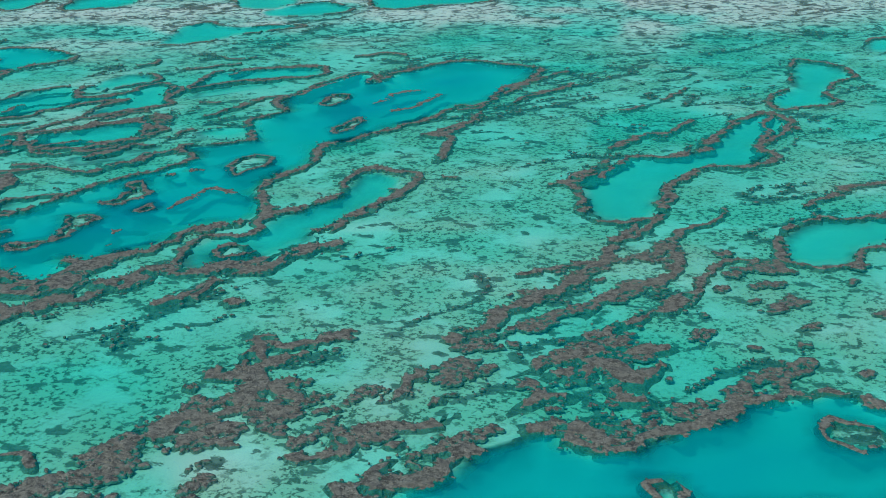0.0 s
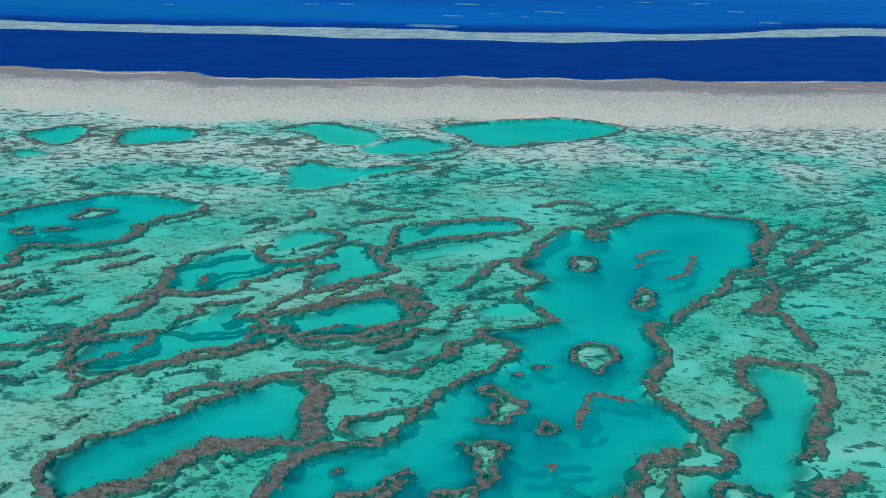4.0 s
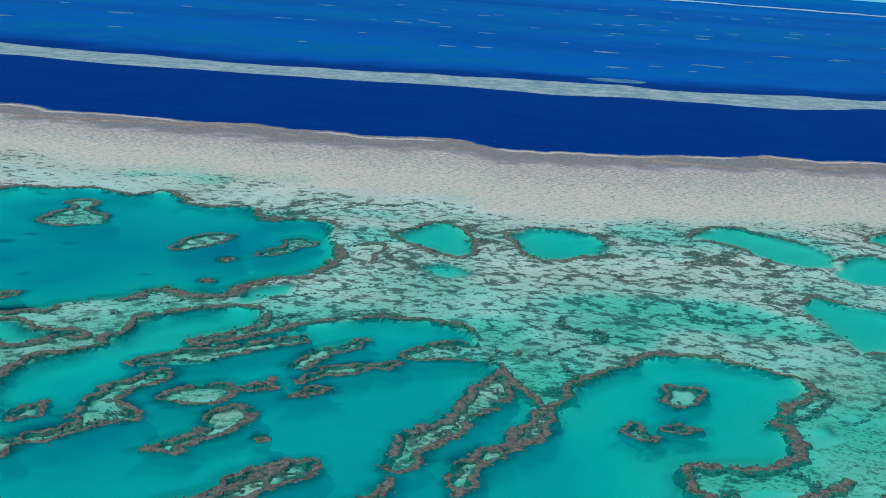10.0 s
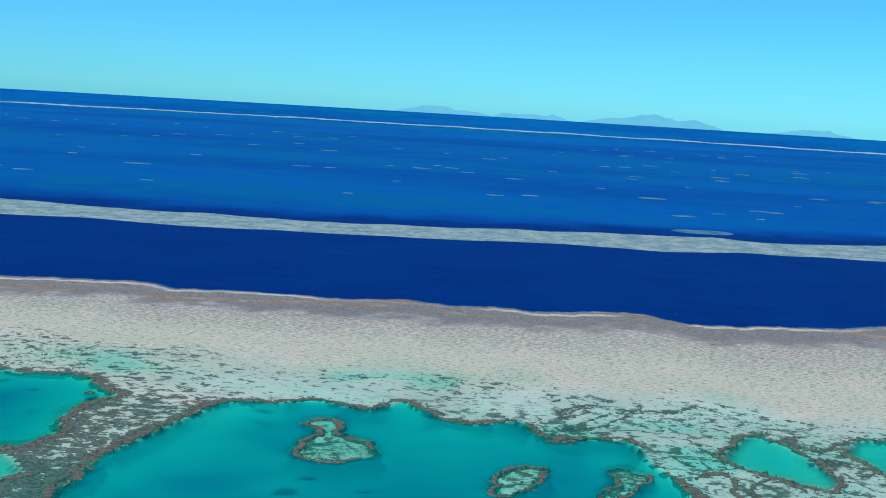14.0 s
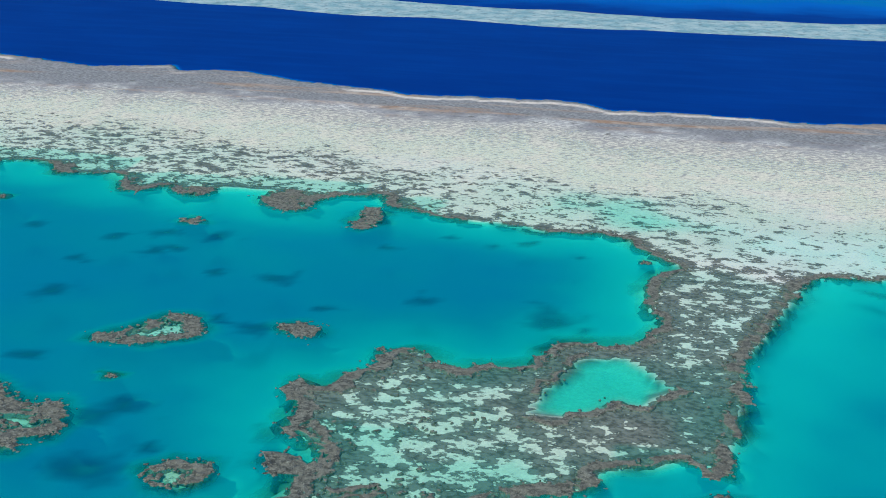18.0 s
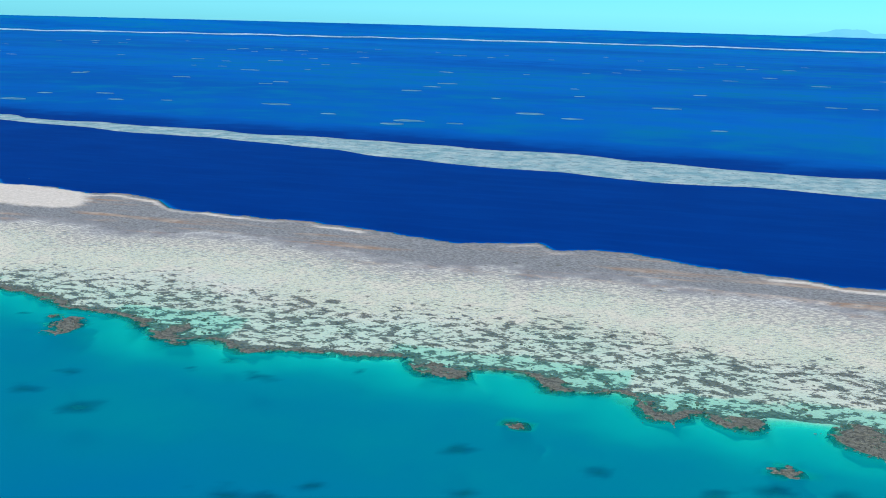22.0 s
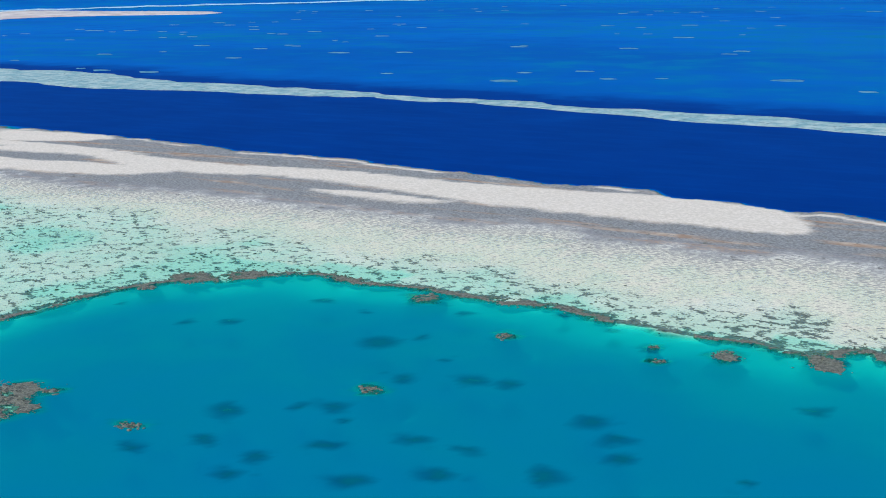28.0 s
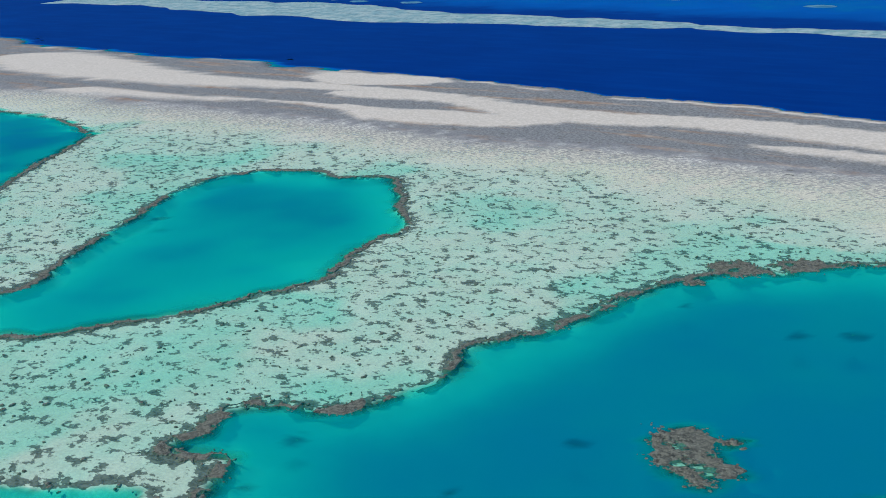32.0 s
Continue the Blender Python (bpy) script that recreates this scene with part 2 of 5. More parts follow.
def haze_material():
    m = Nodes("far_hills")
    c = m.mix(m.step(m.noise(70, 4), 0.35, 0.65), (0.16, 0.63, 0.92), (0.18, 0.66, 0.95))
    # The hills glow unlit, with the air's haze put into their blue.
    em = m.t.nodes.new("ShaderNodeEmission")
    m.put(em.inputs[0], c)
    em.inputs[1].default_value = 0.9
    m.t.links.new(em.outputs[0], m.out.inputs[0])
    return m.mat


CORAL, SEABED, WATER = coral_material(), seabed_material(), water_material()
BANK, SURF, HAZE = bank_material(), surf_material(), haze_material()
SHOAL, PATCH = shoal_material(), patch_material()

# ---- plan, in metres ----
POOLS, ISLANDS, RIDGES, BOMMIES, SUNKEN, BARS = [], [], [], [], [], []
POOLS.append(([(166, 61), (168, 64), (174, 70), (175, 73), (179, 79), (184, 84), (190, 87), (192, 84), (196, 82), (201, 83), (207, 91), (213, 96), (218, 98), (221, 102), (227, 104), (235, 108), (242, 105), (248, 102), (243, 75)], 7.5, 4.0))
ISLANDS.append(([(231, 98), (235, 98), (242, 97), (243, 91), (239, 90), (233, 92)], 2.4))
ISLANDS.append(([(204, 74), (207, 76), (210, 72), (208, 69), (205, 69)], 2.4))
RIDGES.append(([(196, 148), (203, 155), (208, 166), (206, 176)], 3.2))
RIDGES.append(([(199, 191), (192, 172), (191, 160), (185, 152)], 3.2))
RIDGES.append(([(236, 303), (244, 280)], 2.8))
RIDGES.append(([(211, 147), (217, 164), (224, 168)], 2.4))
POOLS.append(([(230, 184), (234, 192), (240, 198), (250, 199), (258, 205), (258, 187), (248, 180), (245, 170), (236, 167), (231, 170)], 3, 2.7))
POOLS.append(([(179, 216), (186, 220), (193, 242), (207, 247), (216, 264), (222, 281), (233, 300), (241, 290), (235, 273), (229, 260), (235, 252), (227, 242), (213, 235), (207, 226), (204, 211), (199, 193), (191, 191), (185, 197), (184, 208)], 3.5, 2.7))
POOLS.append(([(248, 381), (258, 382), (268, 364), (256, 339), (256, 319), (246, 309), (237, 308), (238, 328), (245, 342)], 3, 2.7))
POOLS.append(([(280, 424), (293, 439), (294, 415), (280, 407)], 3, 2.7))
RIDGES.append(([(237, 208), (250, 226), (262, 232)], 2.8))
POOLS.append((([(-281, 370), (-276, 376), (-268, 384), (-256, 386), (-263, 381), (-269, 373), (-262, 371), (-255, 356), (-233, 361), (-227, 371), (-221, 374), (-212, 382), (-204, 391), (-202, 388), (-191, 387), (-183, 400), (-176, 410), (-166, 419), (-162, 441), (-165, 456), (-168, 472), (-171, 487), (-185, 486), (-196, 489), (-203, 502), (-216, 496), (-227, 501), (-238, 518), (-248, 507), (-264, 514), (-282, 509), (-296, 506), (-300, 494), (-305, 485), (-309, 472), (-316, 447), (-323, 399), (-329, 403), (-335, 400), (-345, 396)] +
    [(-347, 389), (-355, 386), (-358, 380), (-363, 381), (-368, 375), (-375, 373), (-381, 379), (-386, 370), (-383, 364), (-354, 367)]), 7.6, 3.4))
ISLANDS.append(([(-268, 459), (-264, 480), (-269, 489), (-259, 496), (-256, 486), (-257, 479), (-247, 472), (-245, 460), (-254, 452), (-263, 452)], 2.2))
ISLANDS.append(([(-216, 438), (-209, 454), (-199, 458), (-199, 450), (-207, 436), (-214, 432)], 2.2))
ISLANDS.append(([(-187, 434), (-180, 449), (-181, 459), (-176, 463), (-172, 454), (-176, 440), (-184, 432)], 2.2))
ISLANDS.append(([(-252, 365), (-248, 374), (-242, 376), (-243, 370), (-248, 365)], 2.2))
BOMMIES.append((-194, 425, 2.9))
BOMMIES.append((-195, 400, 2.7))
BOMMIES.append((-191, 484, 4.0))
BOMMIES.append((-260, 374, 1.7))
SUNKEN.append((-199, 495, 5.1))
SUNKEN.append((-268, 419, 2.0))
SUNKEN.append((-246, 429, 1.5))
SUNKEN.append((-275, 397, 1.6))
SUNKEN.append((-214, 401, 1.6))
SUNKEN.append((-281, 498, 2.5))
SUNKEN.append((-261, 438, 2.1))
SUNKEN.append((-245, 393, 1.1))
SUNKEN.append((-266, 426, 1.8))
POOLS.append(([(-185, 387), (-177, 402), (-169, 404), (-171, 393), (-178, 385), (-184, 378)], 2, 0.5))
RIDGES.append(([(-159, 452), (-150, 460), (-148, 444), (-152, 434)], 2.4))
RIDGES.append(([(-139, 463), (-135, 464)], 1.9))
shore_east = [(-396, 362), (-395, 372), (-393, 379), (-391, 385), (-390, 393), (-395, 396), (-401, 400), (-400, 407), (-403, 418), (-397, 417), (-396, 422), (-390, 428), (-389, 437), (-383, 438), (-377, 432), (-368, 433), (-361, 435), (-358, 439), (-353, 450), (-344, 450), (-335, 457), (-333, 470), (-336, 479), (-334, 498), (-328, 506), (-330, 511), (-337, 521), (-345, 531), (-368, 531), (-380, 534), (-396, 538), (-409, 544), (-417, 555), (-436, 546), (-438, 533), (-448, 538), (-450, 551)]
shore_mid = [(-469, 550), (-473, 540), (-484, 548), (-495, 540), (-505, 558), (-523, 554), (-530, 564), (-549, 565), (-550, 557), (-559, 557), (-568, 569), (-579, 566), (-604, 564), (-616, 558), (-626, 565), (-632, 566), (-644, 563), (-658, 574), (-676, 585), (-690, 584), (-710, 596), (-730, 600), (-748, 608), (-758, 596), (-778, 602), (-796, 599)]
shore_west = [(-818, 602), (-841, 609), (-860, 607), (-883, 608), (-906, 608), (-928, 605), (-936, 609), (-953, 603), (-967, 588), (-982, 580), (-990, 566), (-996, 549), (-998, 532), (-1003, 511), (-1010, 500), (-1015, 490), (-1009, 478), (-1009, 464), (-1013, 452), (-1020, 443), (-1031, 440), (-1038, 435), (-1041, 427), (-1037, 417), (-1038, 408), (-1022, 412), (-1017, 405), (-1014, 395)]
ISLANDS.append(([(-453, 430), (-451, 435), (-446, 439), (-442, 447), (-438, 447), (-433, 442), (-432, 436), (-439, 430), (-446, 429)], 3.2))
ISLANDS.append(([(-418, 445), (-413, 449), (-407, 444), (-409, 440), (-415, 441)], 3.2))
ISLANDS.append(([(-420, 381), (-417, 384), (-410, 384), (-409, 378), (-412, 374), (-417, 375)], 3.2))
ISLANDS.append(([(-467, 382), (-466, 391), (-469, 396), (-465, 403), (-461, 406), (-454, 400), (-443, 400), (-440, 394), (-441, 387), (-446, 385), (-445, 380), (-450, 381), (-457, 381)], 3.2))
ISLANDS.append(([(-401, 387), (-397, 390), (-394, 384), (-396, 382)], 3.2))
ISLANDS.append(([(-420, 525), (-416, 536), (-412, 532), (-414, 521)], 3.2))
ISLANDS.append(([(-375, 375), (-372, 380), (-368, 375), (-370, 372)], 3.2))
ISLANDS.append(([(-327, 389), (-322, 392), (-322, 382), (-327, 383)], 3.2))
POOLS.append(([(-357, 416), (-353, 434), (-349, 442), (-343, 446), (-334, 438), (-331, 431), (-337, 423), (-342, 425), (-350, 416)], 2.4, 2.9))
RIDGES.append(([(-393, 379), (-387, 379), (-381, 382), (-376, 381)], 4.0))
RIDGES.append(([(-347, 390), (-355, 387), (-362, 386)], 4.0))
RIDGES.append(([(-395, 364), (-391, 380), (-389, 389), (-392, 398), (-399, 405)], 4.8))
BOMMIES.append((-441, 413, 1.5))
BOMMIES.append((-463, 515, 2.1))
BOMMIES.append((-392, 438, 1.4))
BOMMIES.append((-337, 509, 1.5))
SUNKEN.append((-358, 463, 5.2))
SUNKEN.append((-389, 468, 2.8))
SUNKEN.append((-426, 475, 3.5))
SUNKEN.append((-480, 477, 2.3))
SUNKEN.append((-475, 454, 3.4))
SUNKEN.append((-410, 458, 2.0))
SUNKEN.append((-368, 517, 2.1))
SUNKEN.append((-377, 512, 2.1))
SUNKEN.append((-355, 508, 1.7))
SUNKEN.append((-430, 446, 2.0))
SUNKEN.append((-422, 443, 3.1))
SUNKEN.append((-433, 401, 4.1))
SUNKEN.append((-423, 387, 1.7))
SUNKEN.append((-403, 397, 3.0))
SUNKEN.append((-430, 377, 4.6))
SUNKEN.append((-464, 487, 2.3))
SUNKEN.append((-442, 475, 2.2))
SUNKEN.append((-477, 498, 2.1))
SUNKEN.append((-404, 504, 2.0))
SUNKEN.append((-389, 517, 2.1))
SUNKEN.append((-350, 457, 1.7))
SUNKEN.append((-417, 534, 3.8))
SUNKEN.append((-461, 419, 3.4))
SUNKEN.append((-437, 397, 3.7))
SUNKEN.append((-478, 496, 2.2))
SUNKEN.append((-451, 502, 3.1))
POOLS.append(([(-1174, 443), (-1169, 452), (-1169, 464), (-1184, 491), (-1202, 529), (-1219, 563), (-1224, 589), (-1215, 611), (-1193, 621), (-1173, 617), (-1157, 628), (-1134, 610), (-1122, 593), (-1102, 573), (-1100, 550), (-1093, 526), (-1088, 512), (-1096, 493), (-1099, 480), (-1108, 464), (-1118, 450), (-1126, 435), (-1136, 431), (-1142, 424)], 6.8, 2.7))
POOLS.append(([(-1516, 651), (-1479, 651), (-1427, 650), (-1366, 629), (-1341, 594), (-1318, 559), (-1303, 538), (-1298, 519)], 9, 2.7))
POOLS.append(([(-1063, 376), (-1055, 379), (-1043, 384), (-1034, 392), (-1026, 393), (-1022, 387), (-1052, 369)], 4, 2.7))
BARS.append([(-795, 748), (-813, 789), (-842, 796), (-873, 800), (-924, 794), (-987, 791), (-1063, 796), (-1136, 786), (-1182, 789), (-1235, 795), (-1289, 798), (-1326, 783), (-1309, 770), (-1240, 776), (-1166, 753), (-1087, 767), (-1041, 765), (-979, 754), (-931, 746), (-874, 745), (-836, 744)])
BARS.append([(-1274, 740), (-1234, 757), (-1176, 759), (-1144, 757), (-1172, 733), (-1252, 722)])
BARS.append([(-1044, 745), (-996, 750), (-961, 746), (-980, 736), (-1021, 736)])
BARS.append([(-1390, 836), (-1287, 846), (-1288, 821), (-1352, 804)])
BARS.append([(-1523, 713), (-1456, 717), (-1388, 727), (-1340, 742), (-1282, 737), (-1235, 730), (-1173, 745), (-1148, 759), (-1183, 760), (-1253, 752), (-1310, 749), (-1424, 736), (-1493, 736)])
BARS.append([(-1725, 809), (-1661, 846), (-1475, 804), (-1342, 804), (-1273, 803), (-1206, 794), (-1285, 791), (-1369, 780), (-1455, 762), (-1573, 757), (-1661, 768)])
POOLS.append((([(8, 55), (45, 67), (46, 74), (47, 81), (49, 90), (47, 100), (51, 105), (53, 111), (48, 120), (52, 122), (60, 124), (59, 132), (63, 135), (68, 130), (74, 128), (77, 140), (74, 143), (80, 144), (90, 155), (93, 166), (97, 171), (103, 174), (105, 186), (98, 198), (97, 205), (104, 222), (103, 239), (110, 248), (118, 262), (127, 278), (134, 295), (141, 300), (150, 327), (152, 355), (139, 361), (122, 365), (105, 342), (100, 328), (89, 337), (78, 313), (72, 291), (81, 281), (73, 265), (79, 251), (82, 244), (73, 238), (61, 235), (71, 225)] +
    [(69, 217), (62, 206), (55, 196), (50, 183), (45, 171), (39, 166), (33, 164), (30, 160), (30, 153), (27, 146), (23, 139), (18, 135), (10, 135), (3, 138), (-3, 132)]), 6, 3.4))
ISLANDS.append(([(8, 107), (12, 110), (17, 115), (27, 120), (33, 126), (36, 135), (41, 139), (47, 145), (51, 156), (49, 160), (46, 153), (40, 147), (36, 141), (32, 140), (26, 138), (22, 131), (18, 125), (12, 121), (13, 112), (7, 110)], 3.0))
ISLANDS.append(([(36, 116), (38, 119), (41, 117), (39, 115)], 3.2))
ISLANDS.append(([(30, 102), (31, 108), (35, 107), (35, 102), (33, 100)], 3.2))
ISLANDS.append(([(48, 141), (51, 143), (54, 141), (52, 138)], 3.2))
ISLANDS.append(([(54, 149), (60, 147), (65, 152), (68, 162), (67, 170), (62, 173), (59, 170), (63, 165), (63, 156), (59, 152), (55, 151)], 2.6))
ISLANDS.append(([(62, 195), (65, 199), (71, 193), (69, 185), (67, 179), (62, 182), (65, 187), (66, 192)], 2.4))
ISLANDS.append(([(74, 178), (76, 183), (79, 180), (77, 177)], 2.4))
ISLANDS.append(([(82, 218), (87, 228), (94, 227), (93, 219), (88, 210), (85, 216)], 2.2))
ISLANDS.append(([(87, 292), (90, 305), (94, 301), (92, 288)], 2.2))
ISLANDS.append(([(101, 262), (104, 275), (107, 269), (104, 256)], 2.2))
ISLANDS.append(([(94, 329), (97, 337), (100, 329), (97, 322)], 2.2))
BOMMIES.append((38, 157, 1.2))
BOMMIES.append((76, 212, 1.6))
BOMMIES.append((71, 207, 1.4))
RIDGES.append(([(70, 160), (75, 161), (79, 164), (84, 164)], 4.5))
RIDGES.append(([(78, 159), (79, 154), (82, 148)], 4.5))
RIDGES.append(([(98, 193), (92, 196), (85, 196), (83, 187), (84, 179), (87, 183)], 4.5))
RIDGES.append(([(106, 293), (110, 308), (119, 317)], 3))
RIDGES.append(([(115, 282), (121, 297), (126, 313)], 3))
POOLS.append(([(122, 216), (128, 218), (135, 213), (134, 200), (129, 190), (127, 178), (122, 170), (124, 166), (118, 157), (112, 147), (106, 145), (100, 145), (98, 154), (100, 163), (108, 165), (110, 179), (116, 188), (121, 196), (120, 207)], 3.6, 3.6))
ISLANDS.append(([(103, 155), (107, 160), (112, 158), (111, 152), (105, 150)], 2.4))
RIDGES.append(([(62, 93), (67, 97), (70, 105), (74, 111), (79, 120), (85, 125), (89, 133), (94, 139), (97, 143), (103, 141), (110, 145), (116, 143), (121, 152), (128, 162), (132, 167)], 7))
RIDGES.append(([(124, 171), (130, 184), (134, 197), (139, 209), (139, 217), (131, 221), (124, 222), (118, 215)], 5.5))
RIDGES.append(([(140, 217), (150, 218), (163, 218)], 3.2))
RIDGES.append(([(143, 290), (141, 273), (133, 260), (140, 254), (139, 231)], 3.2))
RIDGES.append(([(148, 299), (156, 311), (165, 324)], 3))
RIDGES.append(([(48, 94), (54, 106), (50, 119), (59, 124), (64, 133), (68, 129), (74, 127), (78, 132), (82, 145), (90, 153), (93, 164), (102, 170)], 8))
RIDGES.append(([(62, 110), (64, 116), (70, 114), (75, 117), (69, 119)], 4.5))
RIDGES.append(([(130, 130), (136, 129), (142, 127), (147, 121)], 5))
RIDGES.append(([(126, 136), (127, 128), (128, 122)], 5))
RIDGES.append(([(113, 129), (119, 129), (124, 130)], 4))
RIDGES.append(([(134, 115), (131, 112), (131, 105), (128, 96), (132, 98), (138, 104), (143, 115)], 6))
RIDGES.append(([(109, 132), (112, 138), (107, 128), (102, 123)], 4))
POOLS.append(([(-7, 140), (-2, 145), (5, 152), (6, 158), (12, 165), (21, 167), (27, 169), (29, 177), (28, 191), (25, 198), (21, 198), (15, 192), (11, 189), (6, 183), (0, 174), (-5, 168), (-11, 163), (-14, 155)], 5.5, 3.2))
RIDGES.append(([(29, 198), (31, 184), (31, 175), (28, 169), (21, 166), (15, 164), (9, 157), (6, 151), (-2, 144), (-6, 138)], 5.5))
RIDGES.append(([(10, 135), (17, 135), (25, 142), (29, 151), (31, 164), (40, 170), (46, 174), (50, 183)], 4))
ISLANDS.append(([(11, 189), (16, 192), (19, 197), (14, 195)], 2.4))
POOLS.append(([(18, 228), (26, 233), (41, 237), (45, 245), (41, 256), (31, 257), (23, 248), (13, 242), (9, 231)], 3.0, 2.6))
POOLS.append(([(-26, 268), (-16, 287), (-4, 295), (2, 285), (-10, 272), (-14, 259), (-22, 258)], 2.6, 2.6))
POOLS.append(([(38, 178), (45, 183), (48, 186), (46, 177), (41, 173)], 2.2, 2.4))
POOLS.append(([(-27, 217), (-15, 224), (-1, 227), (8, 231), (5, 221), (-3, 211), (-11, 204), (-19, 201), (-26, 202)], 4.0, 2.6))
RIDGES.append(([(9, 226), (12, 233), (23, 221), (34, 224), (44, 232), (55, 235)], 3.2))
RIDGES.append(([(-20, 257), (-23, 243), (-30, 228), (-33, 212), (-38, 208)], 3.2))
RIDGES.append(([(0, 234), (7, 240), (19, 248), (29, 268), (38, 272)], 3.2))
RIDGES.append(([(0, 183), (2, 191), (11, 196), (20, 200), (32, 207), (48, 207), (56, 226)], 3.2))
RIDGES.append(([(-25, 181), (-19, 191), (-11, 203), (-1, 209), (7, 214), (11, 226)], 3.2))
RIDGES.append(([(41, 246), (44, 255), (42, 266), (38, 272)], 3.2))
POOLS.append(([(179, 220), (185, 230), (190, 243), (202, 246), (215, 256), (220, 279), (229, 292), (234, 299), (225, 241), (215, 235), (208, 230), (204, 212), (200, 195), (196, 189), (190, 190), (185, 193), (183, 209)], 3.5, 3.2))
RIDGES.append(([(155, 93), (160, 94), (162, 102), (164, 108), (165, 116), (168, 123), (172, 127), (177, 137), (182, 142), (187, 153), (183, 152)], 6))
RIDGES.append(([(172, 152), (179, 156), (186, 160), (192, 160), (193, 173), (199, 184), (204, 203), (207, 223), (213, 233)], 4))
RIDGES.append(([(189, 134), (195, 144), (201, 151), (205, 159), (207, 172), (206, 176)], 4))
RIDGES.append(([(188, 133), (186, 139)], 3.5))
RIDGES.append(([(189, 122), (196, 127), (203, 137), (212, 149)], 5))
RIDGES.append(([(180, 106), (185, 111), (192, 118), (199, 118), (204, 121), (208, 124)], 6))
RIDGES.append(([(186, 105), (194, 112), (199, 109), (206, 114)], 6))
RIDGES.append(([(197, 105), (200, 101), (204, 101)], 6))
RIDGES.append(([(177, 90), (182, 94), (187, 100), (192, 100)], 6))
RIDGES.append(([(164, 91), (168, 94), (173, 94), (177, 98)], 5))
RIDGES.append(([(165, 86), (169, 88), (173, 93)], 5))
RIDGES.append(([(174, 115), (178, 115)], 4))
RIDGES.append(([(156, 80), (161, 84), (168, 85), (173, 91)], 6))
RIDGES.append(([(147, 77), (152, 72), (157, 76), (156, 80), (159, 83)], 6))
RIDGES.append(([(153, 60), (157, 63), (162, 67), (167, 72), (173, 81), (178, 85), (183, 89), (190, 91)], 9))
RIDGES.append(([(162, 62), (168, 68), (173, 71), (175, 77), (181, 82), (188, 89), (195, 86), (201, 83)], 9))
RIDGES.append(([(165, 74), (165, 79), (169, 76)], 6))
RIDGES.append(([(157, 103), (163, 104), (166, 109)], 5))
RIDGES.append(([(130, 83), (136, 89), (135, 96), (134, 104), (131, 111), (137, 110), (143, 113), (146, 121), (142, 127), (134, 127), (129, 123), (127, 120)], 6))
RIDGES.append(([(127, 97), (131, 98), (136, 93)], 5))
RIDGES.append(([(129, 103), (132, 108)], 4))
RIDGES.append(([(138, 86), (143, 85), (144, 90), (140, 94), (143, 97), (142, 101)], 6))
RIDGES.append(([(145, 92), (149, 93)], 4))
RIDGES.append(([(146, 107), (149, 112)], 4))
BOMMIES.append((125, 91, 1.2))
RIDGES.append(([(107, 52), (114, 56), (119, 62), (121, 69), (126, 76), (132, 82), (136, 85)], 8))
RIDGES.append(([(125, 68), (129, 70), (132, 75), (135, 79), (136, 82)], 6))
RIDGES.append(([(133, 75), (137, 74), (141, 77)], 5))
RIDGES.append(([(141, 72), (146, 76)], 5))
RIDGES.append(([(101, 60), (102, 63), (105, 65), (108, 64), (110, 61), (107, 60)], 4))
RIDGES.append(([(111, 128), (111, 136), (113, 139)], 4))
RIDGES.append(([(103, 123), (107, 126)], 4))
RIDGES.append(([(113, 127), (120, 128), (125, 130)], 3.5))
RIDGES.append(([(132, 288), (141, 295), (146, 322), (155, 339), (168, 358)], 3))
RIDGES.append(([(129, 259), (137, 260), (142, 279)], 3))
RIDGES.append(([(154, 315), (165, 323), (168, 336)], 3))
RIDGES.append(([(172, 215), (179, 220), (185, 227)], 3))
RIDGES.append(([(187, 248), (194, 265), (204, 272), (211, 291)], 3))
RIDGES.append(([(187, 296), (199, 311), (209, 335)], 3))
RIDGES.append(([(203, 178), (211, 189), (220, 205)], 3))
RIDGES.append(([(171, 107), (176, 111), (181, 114)], 5))
RIDGES.append(([(193, 92), (197, 91), (203, 93)], 5))
RIDGES.append(([(130, 61), (132, 61)], 4))
RIDGES.append(([(139, 67), (142, 67)], 4))
RIDGES.append(([(152, 67), (156, 70)], 4))
POOLS.append(([(-24, 278), (-20, 291), (-8, 302), (1, 288), (11, 287), (19, 308), (27, 309), (32, 292), (37, 284), (27, 270), (17, 263), (15, 268), (19, 285), (7, 278), (-1, 267), (-5, 258), (-17, 257), (-21, 265)], 3.2, 2.6))
POOLS.append(([(-2, 306), (2, 324), (13, 324), (18, 315), (9, 305), (4, 295), (-1, 294)], 2.4, 2.2))
POOLS.append(([(36, 332), (47, 338), (62, 345), (74, 344), (73, 332), (61, 324), (48, 316), (39, 305), (35, 306)], 2.6, 2.4))
POOLS.append(([(39, 302), (51, 314), (62, 322), (58, 311), (49, 300), (40, 293)], 2.0, 0.5))
POOLS.append(([(-23, 201), (-20, 208), (-15, 211), (-13, 224), (-8, 234), (-4, 245), (1, 251), (3, 248), (2, 238), (8, 236), (11, 228), (14, 223), (6, 216), (-2, 213), (-7, 205), (-13, 200), (-20, 196)], 3.4, 2.8))
POOLS.append(([(18, 244), (26, 252), (35, 257), (43, 262), (45, 250), (45, 242), (37, 232), (29, 227), (20, 227), (17, 232), (15, 238)], 3.4, 3.0))
POOLS.append(([(-58, 210), (-57, 218), (-50, 226), (-46, 222), (-50, 213), (-56, 208)], 1.8, 0.5))
POOLS.append(([(-44, 319), (-35, 327), (-33, 317), (-40, 310)], 1.6, 0.5))
POOLS.append(([(60, 251), (75, 261), (82, 258), (74, 247), (64, 244)], 2.0, 0.5))
